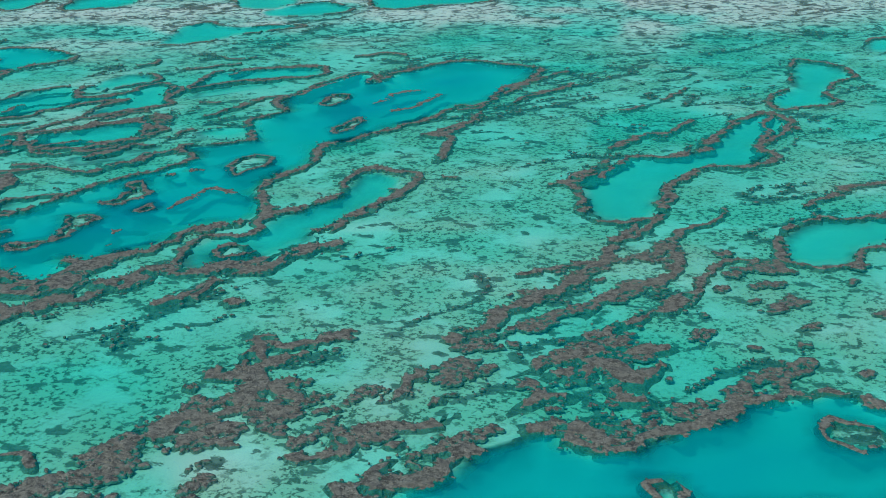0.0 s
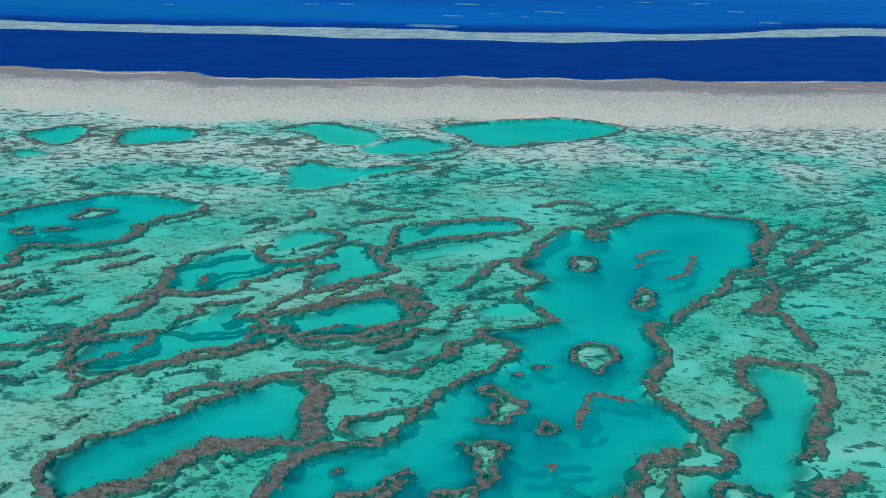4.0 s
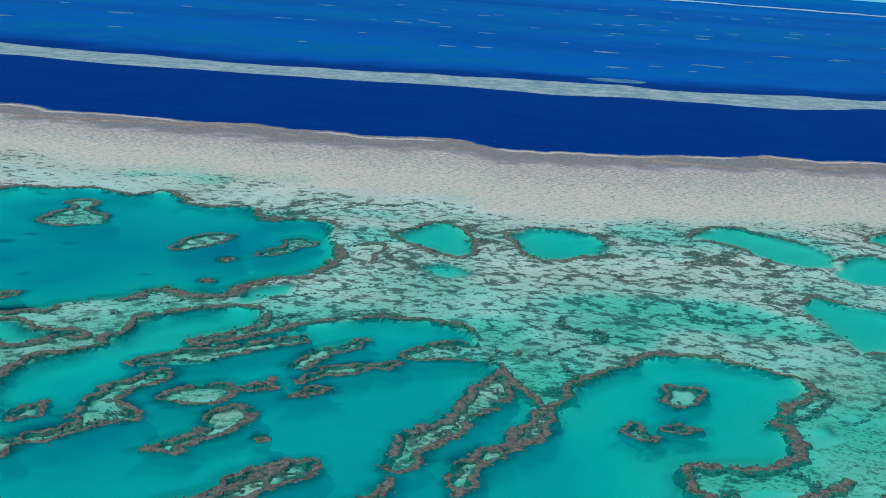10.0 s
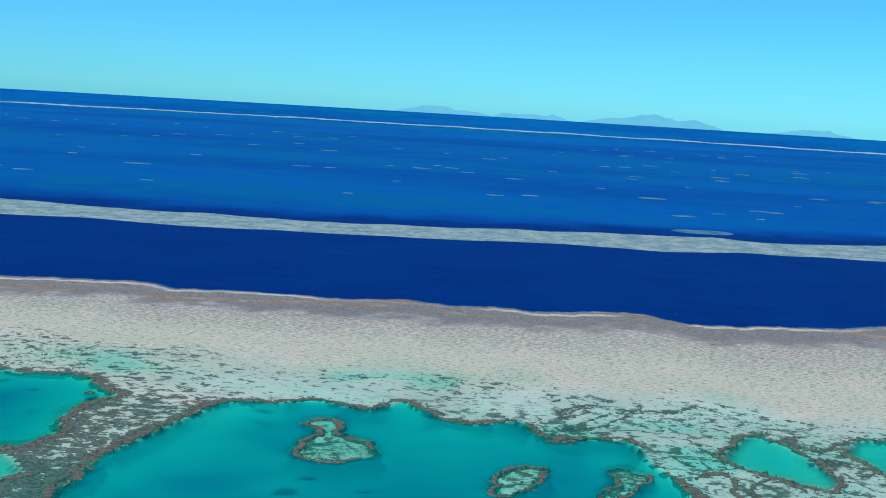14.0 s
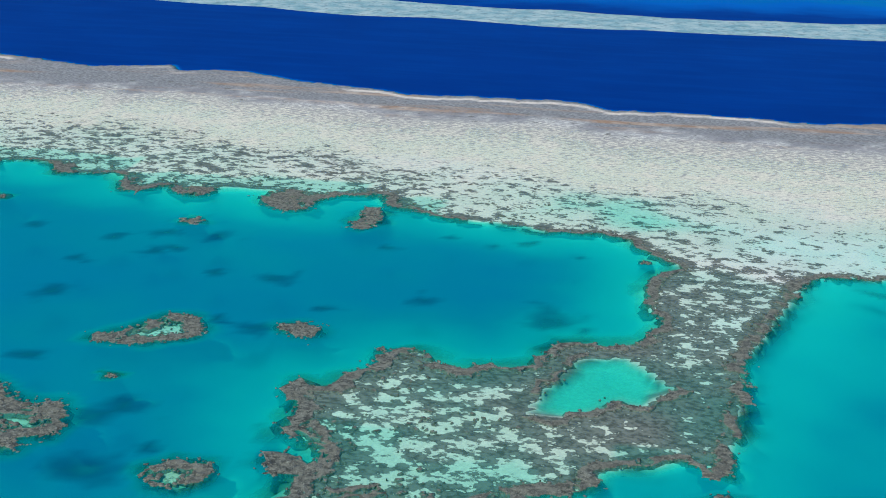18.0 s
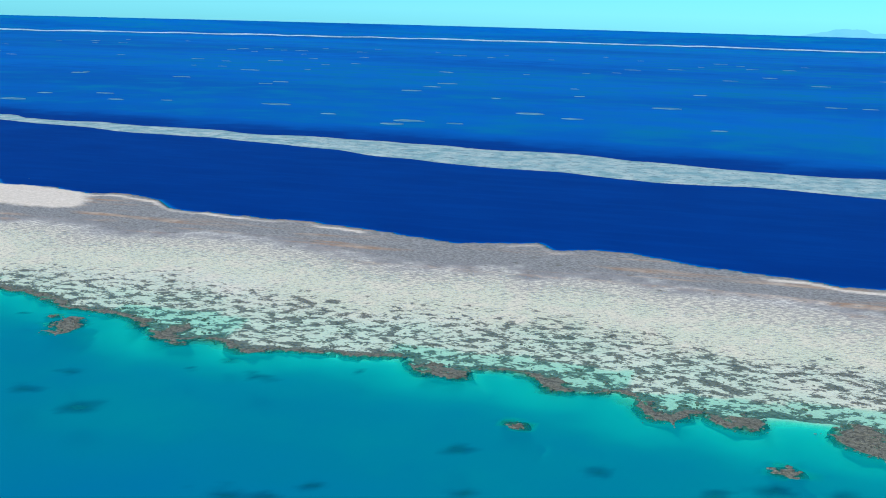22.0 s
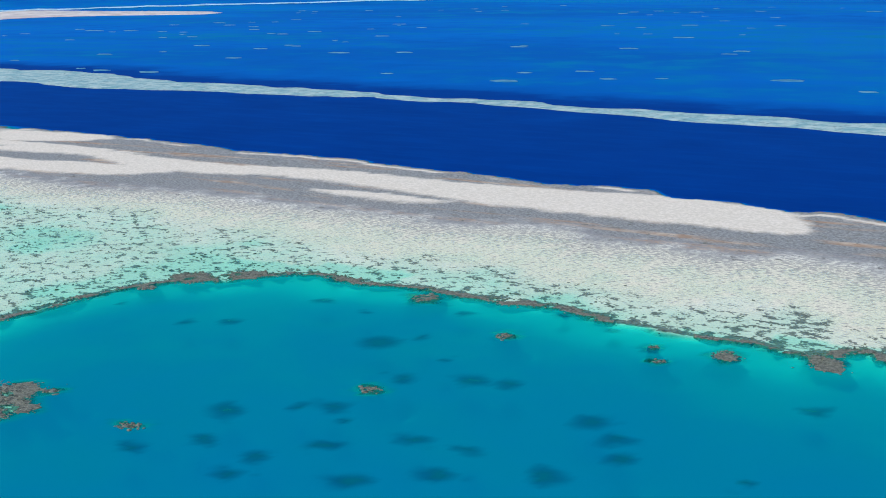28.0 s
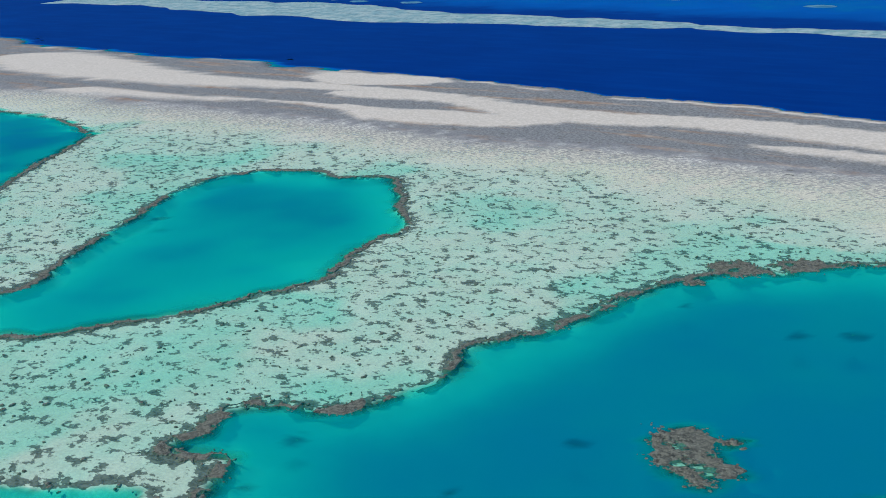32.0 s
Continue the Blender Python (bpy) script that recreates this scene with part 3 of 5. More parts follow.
POOLS.append(([(-43, 228), (-37, 235), (-36, 242), (-40, 239), (-45, 232)], 1.8, 0.5))
POOLS.append(([(-18, 300), (-11, 308), (-8, 307), (-15, 296)], 1.8, 0.5))
POOLS.append(([(34, 218), (45, 228), (56, 235), (52, 226), (40, 212)], 1.9, 0.5))
RIDGES.append(([(-30, 244), (-24, 254), (-21, 265), (-23, 276)], 3.5))
RIDGES.append(([(-22, 255), (-12, 255), (-4, 257)], 3))
RIDGES.append(([(-14, 261), (-11, 273)], 3))
RIDGES.append(([(11, 277), (19, 285), (16, 276)], 3))
RIDGES.append(([(12, 260), (22, 264), (29, 274), (37, 284), (34, 292), (33, 306), (26, 302)], 3.5))
RIDGES.append(([(1, 285), (8, 289), (16, 302)], 3))
RIDGES.append(([(35, 316), (36, 306), (45, 316), (58, 324), (73, 332), (75, 344), (66, 348), (49, 341), (42, 328)], 3))
RIDGES.append(([(20, 334), (31, 343), (40, 351)], 3))
RIDGES.append(([(-24, 198), (-22, 205), (-16, 211), (-14, 216), (-13, 224)], 4))
RIDGES.append(([(-12, 230), (-11, 236), (-8, 242), (-7, 247), (1, 251), (2, 257)], 3.5))
RIDGES.append(([(0, 235), (8, 238), (9, 246), (17, 265)], 4))
RIDGES.append(([(8, 236), (12, 228), (16, 232), (17, 238)], 4))
RIDGES.append(([(-11, 197), (-5, 208), (-1, 213), (6, 214), (7, 219), (12, 220), (15, 226)], 4))
RIDGES.append(([(4, 209), (5, 204)], 4))
RIDGES.append(([(13, 242), (20, 251), (29, 256), (39, 265), (44, 268), (45, 255), (49, 251), (46, 243), (37, 232), (30, 226), (23, 225), (18, 221)], 4.5))
RIDGES.append(([(43, 277), (42, 268)], 3))
RIDGES.append(([(54, 268), (60, 276), (67, 297), (76, 300)], 3.5))
RIDGES.append(([(40, 217), (43, 225), (47, 231)], 4))
RIDGES.append(([(59, 256), (55, 244)], 4))
RIDGES.append(([(48, 208), (59, 225), (63, 239)], 4))
RIDGES.append(([(-49, 242), (-42, 247), (-40, 251)], 3))
RIDGES.append(([(-49, 256), (-53, 254), (-56, 248), (-62, 245)], 3))
RIDGES.append(([(-31, 216), (-28, 225), (-28, 234), (-22, 241), (-21, 246)], 4))
RIDGES.append(([(-59, 221), (-59, 231), (-54, 237)], 3.5))
RIDGES.append(([(-57, 207), (-51, 211), (-41, 213), (-37, 218), (-30, 222)], 3.2))
RIDGES.append(([(-44, 195), (-41, 200), (-36, 206)], 3))
RIDGES.append(([(-58, 274), (-54, 281), (-45, 289), (-39, 295)], 3))
RIDGES.append(([(-33, 292), (-37, 282), (-45, 274)], 3))
RIDGES.append(([(-41, 228), (-37, 231)], 3))
RIDGES.append(([(21, 207), (27, 210), (34, 209)], 3))
RIDGES.append(([(70, 291), (77, 305), (87, 330), (92, 342)], 3))
RIDGES.append(([(99, 333), (110, 355), (126, 372)], 3))
RIDGES.append(([(45, 294), (48, 286), (54, 290)], 3))
RIDGES.append(([(26, 360), (34, 356), (44, 365)], 3))
RIDGES.append(([(79, 367), (92, 377), (101, 369)], 3))
RIDGES.append(([(-3, 335), (5, 343), (2, 351)], 2.6))
POOLS.append((([(-66, 365), (-42, 360), (-35, 347), (-41, 334), (-48, 323), (-45, 314), (-53, 299), (-73, 294), (-74, 284), (-70, 280), (-73, 267), (-81, 252), (-76, 238), (-79, 231), (-87, 230), (-93, 218), (-99, 211), (-104, 206), (-110, 202), (-116, 201), (-123, 195), (-123, 188), (-120, 185), (-118, 191), (-111, 196), (-106, 197), (-100, 203), (-93, 207), (-88, 202), (-83, 203), (-83, 195), (-82, 185), (-78, 184), (-78, 191), (-75, 193), (-77, 198), (-76, 202), (-70, 206), (-63, 207), (-60, 201), (-60, 193), (-62, 187), (-69, 183), (-77, 183), (-81, 178), (-86, 177), (-87, 173), (-80, 162)] +
    [(-130, 150), (-185, 175), (-235, 225), (-218, 293), (-218, 302), (-222, 310), (-220, 315), (-219, 329), (-212, 333), (-206, 341), (-204, 356), (-200, 364), (-185, 377), (-176, 377), (-173, 367), (-175, 360), (-185, 350), (-183, 345), (-169, 357), (-161, 367), (-150, 375), (-126, 378), (-117, 370), (-115, 360), (-99, 321), (-89, 341), (-76, 355)]), 5.4, 3.2))
POOLS.append(([(-77, 222), (-71, 231), (-64, 242), (-59, 237), (-59, 220), (-62, 217), (-60, 207), (-64, 205), (-69, 206), (-69, 214), (-73, 218)], 3.2, 3.0))
POOLS.append(([(-70, 276), (-64, 284), (-57, 289), (-49, 288), (-60, 278), (-66, 270)], 1.9, 0.5))
POOLS.append(([(-58, 218), (-51, 223), (-41, 220), (-43, 214), (-54, 208), (-58, 209)], 1.9, 0.5))
POOLS.append(([(-131, 244), (-126, 247), (-120, 242), (-122, 234), (-128, 236)], 2.2, 0.5))
ISLANDS.append(([(-164, 256), (-162, 266), (-159, 275), (-146, 283), (-145, 277), (-152, 273), (-155, 264), (-161, 253)], 2.6))
ISLANDS.append(([(-134, 281), (-131, 297), (-124, 308), (-117, 323), (-111, 342), (-106, 339), (-108, 325), (-115, 312), (-122, 298), (-128, 283)], 3.0))
ISLANDS.append(([(-119, 272), (-119, 286), (-112, 297), (-106, 309), (-102, 321), (-98, 317), (-100, 307), (-106, 296), (-113, 287), (-115, 278)], 3.0))
ISLANDS.append(([(-136, 266), (-133, 273), (-131, 276), (-132, 268), (-135, 264)], 2.4))
ISLANDS.append(([(-134, 347), (-130, 356), (-121, 363), (-112, 359), (-104, 357), (-112, 350), (-123, 347)], 2.4))
ISLANDS.append(([(-155, 233), (-148, 238), (-139, 246), (-138, 252), (-141, 259), (-135, 263), (-127, 253), (-121, 260), (-116, 270), (-112, 264), (-110, 260), (-116, 256), (-121, 251), (-127, 249), (-132, 246), (-136, 240), (-143, 232), (-147, 226), (-151, 225)], 3.2))
ISLANDS.append(([(-148, 216), (-143, 219), (-135, 225), (-126, 228), (-122, 224), (-116, 226), (-114, 234), (-110, 241), (-101, 246), (-95, 251), (-88, 256), (-89, 261), (-97, 257), (-103, 250), (-109, 245), (-116, 246), (-118, 241), (-117, 235), (-120, 229), (-131, 229), (-141, 227), (-150, 221)], 3.0))
ISLANDS.append(([(-142, 204), (-139, 209), (-136, 213), (-136, 210), (-139, 204)], 3.0))
ISLANDS.append(([(-135, 199), (-132, 204), (-128, 210), (-125, 216), (-120, 216), (-117, 208), (-122, 205), (-124, 200), (-130, 197)], 2.8))
ISLANDS.append(([(-133, 182), (-129, 184), (-129, 181), (-132, 180)], 3.2))
ISLANDS.append(([(-128, 170), (-124, 171), (-120, 171), (-116, 178), (-110, 181), (-104, 183), (-102, 188), (-101, 194), (-93, 194), (-94, 191), (-92, 186), (-94, 184), (-97, 186), (-100, 182), (-105, 175), (-112, 170), (-119, 168)], 3.2))
ISLANDS.append(([(-102, 233), (-94, 235), (-89, 230), (-91, 223), (-96, 215), (-100, 215), (-104, 220), (-99, 223)], 2.6))
ISLANDS.append(([(-71, 332), (-69, 340), (-62, 341), (-62, 336), (-65, 328), (-69, 326)], 2.2))
ISLANDS.append(([(-84, 309), (-81, 315), (-76, 307), (-79, 304)], 2.2))
ISLANDS.append(([(-75, 313), (-71, 317), (-67, 315), (-72, 311)], 2.0))
RIDGES.append(([(-61, 261), (-63, 252), (-66, 241), (-70, 232), (-78, 224)], 3.2))
RIDGES.append(([(-58, 278), (-51, 284), (-41, 291)], 3))
RIDGES.append(([(-56, 250), (-52, 255)], 3))
RIDGES.append(([(-81, 253), (-79, 244), (-76, 237), (-79, 231)], 4.5))
RIDGES.append(([(-87, 177), (-84, 176), (-79, 179), (-75, 181), (-68, 183), (-62, 188), (-58, 193), (-58, 202), (-61, 206)], 5))
RIDGES.append(([(-116, 201), (-110, 202), (-104, 206), (-98, 212), (-91, 220), (-86, 226), (-78, 232)], 5))
RIDGES.append(([(-69, 214), (-71, 208), (-76, 204)], 4))
RIDGES.append(([(-58, 207), (-51, 209), (-41, 213)], 3.5))
ISLANDS.append(([(-209, 277), (-207, 283), (-197, 291), (-197, 295), (-200, 297), (-197, 310), (-192, 322), (-185, 326), (-185, 320), (-188, 315), (-191, 306), (-187, 303), (-185, 298), (-194, 288), (-202, 281), (-203, 274)], 3.0))
ISLANDS.append(([(-184, 311), (-182, 316), (-173, 320), (-169, 318), (-162, 326), (-162, 319), (-168, 315), (-174, 307), (-182, 306)], 2.6))
ISLANDS.append(([(-180, 281), (-178, 286), (-171, 293), (-172, 300), (-167, 307), (-162, 305), (-163, 298), (-168, 288), (-173, 282)], 2.6))
ISLANDS.append(([(-211, 291), (-210, 299), (-206, 303), (-204, 299), (-207, 292)], 2.6))
ISLANDS.append(([(-158, 314), (-154, 321), (-149, 322), (-150, 319), (-156, 314)], 2.4))
ISLANDS.append(([(-196, 326), (-196, 333), (-188, 339), (-175, 347), (-166, 353), (-160, 359), (-159, 353), (-165, 347), (-173, 339), (-179, 332), (-187, 329)], 2.6))
ISLANDS.append(([(-160, 335), (-157, 345), (-150, 355), (-144, 359), (-145, 352), (-151, 343), (-156, 333)], 2.4))
ISLANDS.append(([(-156, 327), (-151, 336), (-143, 339), (-134, 344), (-135, 339), (-143, 334), (-151, 329), (-154, 323)], 2.4))
BOMMIES.append((-158, 291, 1.8))
SUNKEN.append((-600, 537, 3))
SUNKEN.append((-536, 503, 3))
SUNKEN.append((-530, 480, 3.5))
SUNKEN.append((-504, 500, 4))
SUNKEN.append((-537, 468, 3))
SUNKEN.append((-560, 473, 3.5))
SUNKEN.append((-574, 463, 5))
SUNKEN.append((-479, 496, 3))
SUNKEN.append((-467, 502, 3))
SUNKEN.append((-452, 503, 3.5))
SUNKEN.append((-460, 490, 3))
SUNKEN.append((-567, 466, 3))
SUNKEN.append((-550, 468, 3))
SUNKEN.append((-747, 555, 4))
SUNKEN.append((-703, 530, 7))
SUNKEN.append((-672, 503, 6))
SUNKEN.append((-654, 507, 4))
SUNKEN.append((-632, 499, 5))
SUNKEN.append((-623, 537, 2))
SUNKEN.append((-602, 537, 3))
SUNKEN.append((-578, 551, 2))
SUNKEN.append((-706, 469, 5))
SUNKEN.append((-713, 452, 5))
SUNKEN.append((-704, 483, 4))
SUNKEN.append((-699, 570, 2))
SUNKEN.append((-786, 515, 5))
SUNKEN.append((-700, 499, 4))
SUNKEN.append((-694, 460, 4))
SUNKEN.append((-615, 547, 3))
SUNKEN.append((-751, 505, 3))
SUNKEN.append((-651, 524, 3))
SUNKEN.append((-729, 492, 5))
SUNKEN.append((-943, 541, 4))
SUNKEN.append((-931, 548, 3.5))
SUNKEN.append((-876, 551, 6))
SUNKEN.append((-865, 562, 3))
SUNKEN.append((-867, 589, 3))
SUNKEN.append((-849, 545, 3))
SUNKEN.append((-836, 535, 5))
SUNKEN.append((-825, 538, 5))
SUNKEN.append((-853, 527, 5))
SUNKEN.append((-801, 582, 4))
SUNKEN.append((-880, 488, 6))
SUNKEN.append((-865, 497, 3))
SUNKEN.append((-858, 502, 5))
SUNKEN.append((-794, 523, 6))
SUNKEN.append((-827, 493, 4))
SUNKEN.append((-813, 494, 3))
SUNKEN.append((-844, 480, 4))
SUNKEN.append((-856, 469, 5))
SUNKEN.append((-886, 458, 3))
SUNKEN.append((-829, 466, 6))
SUNKEN.append((-813, 479, 5))
SUNKEN.append((-791, 489, 5))
SUNKEN.append((-812, 461, 5))
SUNKEN.append((-780, 475, 5))
SUNKEN.append((-836, 446, 5))
SUNKEN.append((-856, 457, 4))
SUNKEN.append((-875, 470, 4))
SUNKEN.append((-849, 494, 3))
SUNKEN.append((-779, 505, 5))
SUNKEN.append((-978, 547, 2))
SUNKEN.append((-917, 580, 3))
SUNKEN.append((-897, 577, 2))
SUNKEN.append((-837, 601, 3))
SUNKEN.append((-817, 594, 3))
SUNKEN.append((-961, 458, 3))
SUNKEN.append((-1009, 406, 2))
SUNKEN.append((-971, 427, 2))
SUNKEN.append((-1016, 428, 3))
SUNKEN.append((-1193, 537, 4))
SUNKEN.append((-1006, 387, 4))
SUNKEN.append((-886, 457, 3))
BOMMIES.append((-527, 523, 3))
BOMMIES.append((-463, 514, 3.4))
BOMMIES.append((-732, 485, 3))
BOMMIES.append((-679, 563, 4))
BOMMIES.append((-638, 558, 3))
BOMMIES.append((-688, 571, 2))
BOMMIES.append((-795, 573, 2))
BOMMIES.append((-845, 574, 3))
BOMMIES.append((-856, 517, 3))
BOMMIES.append((-897, 468, 2.2))
BOMMIES.append((-888, 599, 4.5))
BOMMIES.append((-985, 566, 3))
BOMMIES.append((-801, 584, 1.5))
BOMMIES.append((-894, 468, 2))
BOMMIES.append((-933, 476, 2.6))
BOMMIES.append((-986, 567, 3))
ISLANDS.append(([(-421, 526), (-419, 537), (-416, 540), (-412, 535), (-412, 525), (-416, 519)], 3.2))
ISLANDS.append(([(-562, 563), (-559, 567), (-549, 561), (-550, 554), (-557, 554)], 3.2))
ISLANDS.append(([(-448, 551), (-444, 553), (-436, 540), (-438, 532), (-447, 537)], 3.2))
ISLANDS.append(([(-497, 546), (-492, 545), (-489, 541), (-494, 539)], 3.2))
ISLANDS.append(([(-477, 544), (-472, 549), (-469, 544), (-474, 540)], 3.2))
ISLANDS.append(([(-528, 561), (-523, 564), (-519, 557), (-523, 553)], 3.2))
ISLANDS.append(([(-681, 562), (-681, 572), (-675, 566), (-674, 557), (-678, 555)], 3.2))
ISLANDS.append(([(-661, 577), (-658, 580), (-654, 569), (-657, 568)], 3.2))
ISLANDS.append(([(-648, 563), (-647, 577), (-641, 566), (-643, 560), (-646, 560)], 3.2))
ISLANDS.append(([(-785, 585), (-782, 591), (-776, 584), (-779, 580)], 3.2))
ISLANDS.append(([(-759, 591), (-757, 598), (-749, 594), (-751, 587)], 3.2))
ISLANDS.append(([(-986, 584), (-979, 590), (-973, 582), (-981, 580)], 3.2))
ISLANDS.append(([(-933, 606), (-926, 611), (-922, 607), (-928, 603)], 3.2))
ISLANDS.append(([(-948, 467), (-947, 470), (-945, 476), (-942, 477), (-937, 474), (-931, 468), (-926, 465), (-929, 460), (-928, 455), (-933, 454), (-939, 458)], 3.2))
ISLANDS.append(([(-988, 585), (-979, 591), (-974, 584), (-983, 579)], 3.2))
ISLANDS.append(([(-970, 593), (-960, 602), (-957, 600), (-963, 591)], 3.2))
POOLS.append(([(12, 100), (18, 107), (29, 115), (40, 125), (46, 134), (50, 131), (47, 122), (49, 111), (46, 102), (46, 94), (46, 76), (44, 69)], 14, 0))
POOLS.append(([(-146, 475), (-139, 487), (-128, 500), (-118, 480), (-118, 460), (-122, 450), (-137, 461)], 3, 2.2))
POOLS.append(([(-136, 434), (-127, 441), (-116, 433), (-126, 423)], 2, 0.5))
POOLS.append(([(-104, 494), (-91, 502), (-75, 499), (-69, 479), (-80, 462), (-96, 456), (-102, 473)], 3, 2.2))
POOLS.append(([(6, 463), (15, 486), (28, 496), (45, 484), (46, 470), (29, 456), (11, 455)], 2.8, 2.2))
POOLS.append(([(-18, 421), (-8, 434), (-1, 424), (10, 422), (19, 429), (38, 430), (14, 404), (6, 386), (-10, 380), (-13, 389), (-14, 406)], 3, 2.2))
POOLS.append(([(37, 524), (52, 543), (96, 567), (121, 554), (129, 543), (111, 511), (88, 498), (69, 480), (55, 487), (48, 508)], 3, 2.2))
POOLS.append(([(-36, 510), (-16, 531), (-6, 521), (13, 502), (8, 476), (-11, 476), (-21, 496)], 2.2, 1.8))
POOLS.append(([(-244, 344), (-239, 350), (-232, 352), (-225, 347), (-217, 348), (-215, 346), (-222, 340), (-229, 335), (-232, 336), (-240, 332)], 4.5, 2.6))
POOLS.append(([(-239, 328), (-234, 327), (-233, 317), (-234, 313)], 4.5, 2.6))
ISLANDS.append(([(-183, 245), (-174, 256), (-159, 271), (-147, 283), (-145, 277), (-157, 264), (-168, 251), (-180, 238)], 3.0))
ISLANDS.append(([(-179, 237), (-173, 240), (-171, 236), (-175, 232)], 3.0))
ISLANDS.append(([(-164, 220), (-158, 229), (-150, 240), (-141, 253), (-137, 267), (-134, 263), (-137, 249), (-145, 235), (-152, 228), (-158, 219)], 3.0))
ISLANDS.append(([(-176, 229), (-170, 233), (-163, 232), (-165, 226), (-173, 221)], 3.0))
edge_west = [(-1872, 896), (-1824, 896), (-1776, 870), (-1728, 868), (-1680, 868), (-1632, 867), (-1584, 855), (-1537, 860), (-1467, 868), (-1440, 853), (-1308, 850), (-1184, 838), (-1165, 831), (-1073, 832), (-1050, 823), (-992, 818), (-958, 813), (-940, 807), (-919, 812), (-886, 814), (-869, 796), (-838, 801), (-812, 786), (-798, 795), (-768, 787), (-757, 772), (-742, 762), (-700, 757), (-682, 759), (-646, 752), (-622, 743), (-596, 738), (-564, 750), (-556, 735), (-538, 747)]
edge_east = [(-522, 745), (-491, 729), (-462, 719), (-436, 714), (-412, 716), (-369, 719), (-354, 705), (-314, 706), (-273, 701), (-238, 709), (-220, 697), (-198, 702), (-176, 694), (-150, 705), (-124, 704), (-108, 685), (-80, 688), (-33, 696), (18, 714), (47, 730), (71, 723), (104, 737), (124, 727), (172, 750), (184, 741), (216, 741), (285, 762), (336, 767), (384, 767)]
EDGE = edge_west + edge_east
BANK_NEAR = [(-2080, 1147), (-1984, 1147), (-1888, 1125), (-1792, 1107), (-1696, 1101), (-1600, 1084), (-1504, 1095), (-1408, 1102), (-1312, 1093), (-1216, 1093), (-1120, 1094), (-1024, 1082), (-928, 1061), (-832, 1042), (-736, 1016), (-640, 984), (-544, 965), (-448, 958), (-352, 952), (-256, 966), (-160, 964), (-64, 968), (32, 977), (128, 982), (224, 1029), (320, 1090), (416, 1146), (512, 1147)]
BANK_FAR = [(-1984, 1222), (-1888, 1222), (-1792, 1226), (-1696, 1229), (-1600, 1184), (-1504, 1167), (-1408, 1171), (-1312, 1155), (-1216, 1142), (-1120, 1136), (-1024, 1121), (-928, 1108), (-832, 1106), (-736, 1097), (-640, 1094), (-544, 1077), (-448, 1048), (-352, 1037), (-256, 1044), (-160, 1062), (-64, 1072), (32, 1075), (128, 1089), (224, 1107), (320, 1159), (416, 1254), (512, 1259)]
FIELD = [(108, 50), (110, 56), (122, 76), (132, 112), (145, 124), (150, 112), (164, 108), (174, 141), (185, 159), (207, 180), (226, 169), (256, 174), (243, 75)]
SPIT = [(-2664, 1444), (-2732, 1547), (-2766, 1653), (-2951, 1952), (-3105, 2281), (-2981, 2453), (-2714, 2572), (-2804, 2699), (-3142, 2643), (-3397, 2580), (-3415, 2388), (-3411, 2214), (-3352, 2059), (-3316, 1965)]


# ---- shape helpers ----
def smooth01(a, lo, hi):
    u = np.clip((a - lo) / (hi - lo), 0, 1)
    return u * u * (3 - 2 * u)


def lattice(ix, iy, seed):
    h = (ix * 374761393 + iy * 668265263 + seed * 974711) & 0x7FFFFFFF
    h = ((h ^ (h >> 13)) * 1274126177) & 0x7FFFFFFF
    return ((h ^ (h >> 16)) & 0xFFFF) / 65535.0


def lumps(x, y, size, seed=0, octaves=2):
    """Smooth value noise, 0 to 1, with lumps of that size in metres."""
    x, y = np.asarray(x, float), np.asarray(y, float)
    total, amp, norm = 0.0, 1.0, 0.0
    for o in range(octaves):
        u, v = x / size, y / size
        iu, iv = np.floor(u).astype(np.int64), np.floor(v).astype(np.int64)
        fu, fv = u - iu, v - iv
        fu, fv = fu * fu * (3 - 2 * fu), fv * fv * (3 - 2 * fv)
        s = seed * 17 + o
        low = lattice(iu, iv, s) * (1 - fu) + lattice(iu + 1, iv, s) * fu
        high = lattice(iu, iv + 1, s) * (1 - fu) + lattice(iu + 1, iv + 1, s) * fu
        total, norm = total + amp * (low * (1 - fv) + high * fv), norm + amp
        amp, size = amp * 0.5, size * 0.47
    return total / norm


def wander(x, y):
    """How far a shoreline strays from its drawn line at a place."""
    dx = (lumps(x, y, 13, 3) - 0.5) * 2.6 + (lumps(x, y, 5.0, 4) - 0.5) * 3.8
    dy = (lumps(x, y, 13, 5) - 0.5) * 2.6 + (lumps(x, y, 5.0, 6) - 0.5) * 3.8
    return dx, dy


def curve_through(points, closed, gap):
    """A smooth line through the points, with a vertex about every gap metres."""
    p = np.array(points, float)
    n = len(p)
    line = []
    for i in range(n if closed else n - 1):
        if closed:
            a, b, c, d = p[i - 1], p[i], p[(i + 1) % n], p[(i + 2) % n]
        else:
            a, b, c, d = p[max(i - 1, 0)], p[i], p[i + 1], p[min(i + 2, n - 1)]
        k = max(1, int(np.linalg.norm(c - b) / gap))
        u = (np.arange(k) / k)[:, None]
        line.append(0.5 * (2 * b + (c - a) * u + (2 * a - 5 * b + 4 * c - d) * u ** 2 + (3 * b - a - 3 * c + d) * u ** 3))
    if not closed:
        line.append(p[-1:])
    return np.concatenate(line)


def strayed(line):
    x, y = line.T
    dx, dy = wander(x, y)
    dx, dy = dx + (lumps(x, y, 2.6, 45) - 0.5) * 2.2, dy + (lumps(x, y, 2.6, 46) - 0.5) * 2.2
    return line - np.stack([dx, dy], 1)


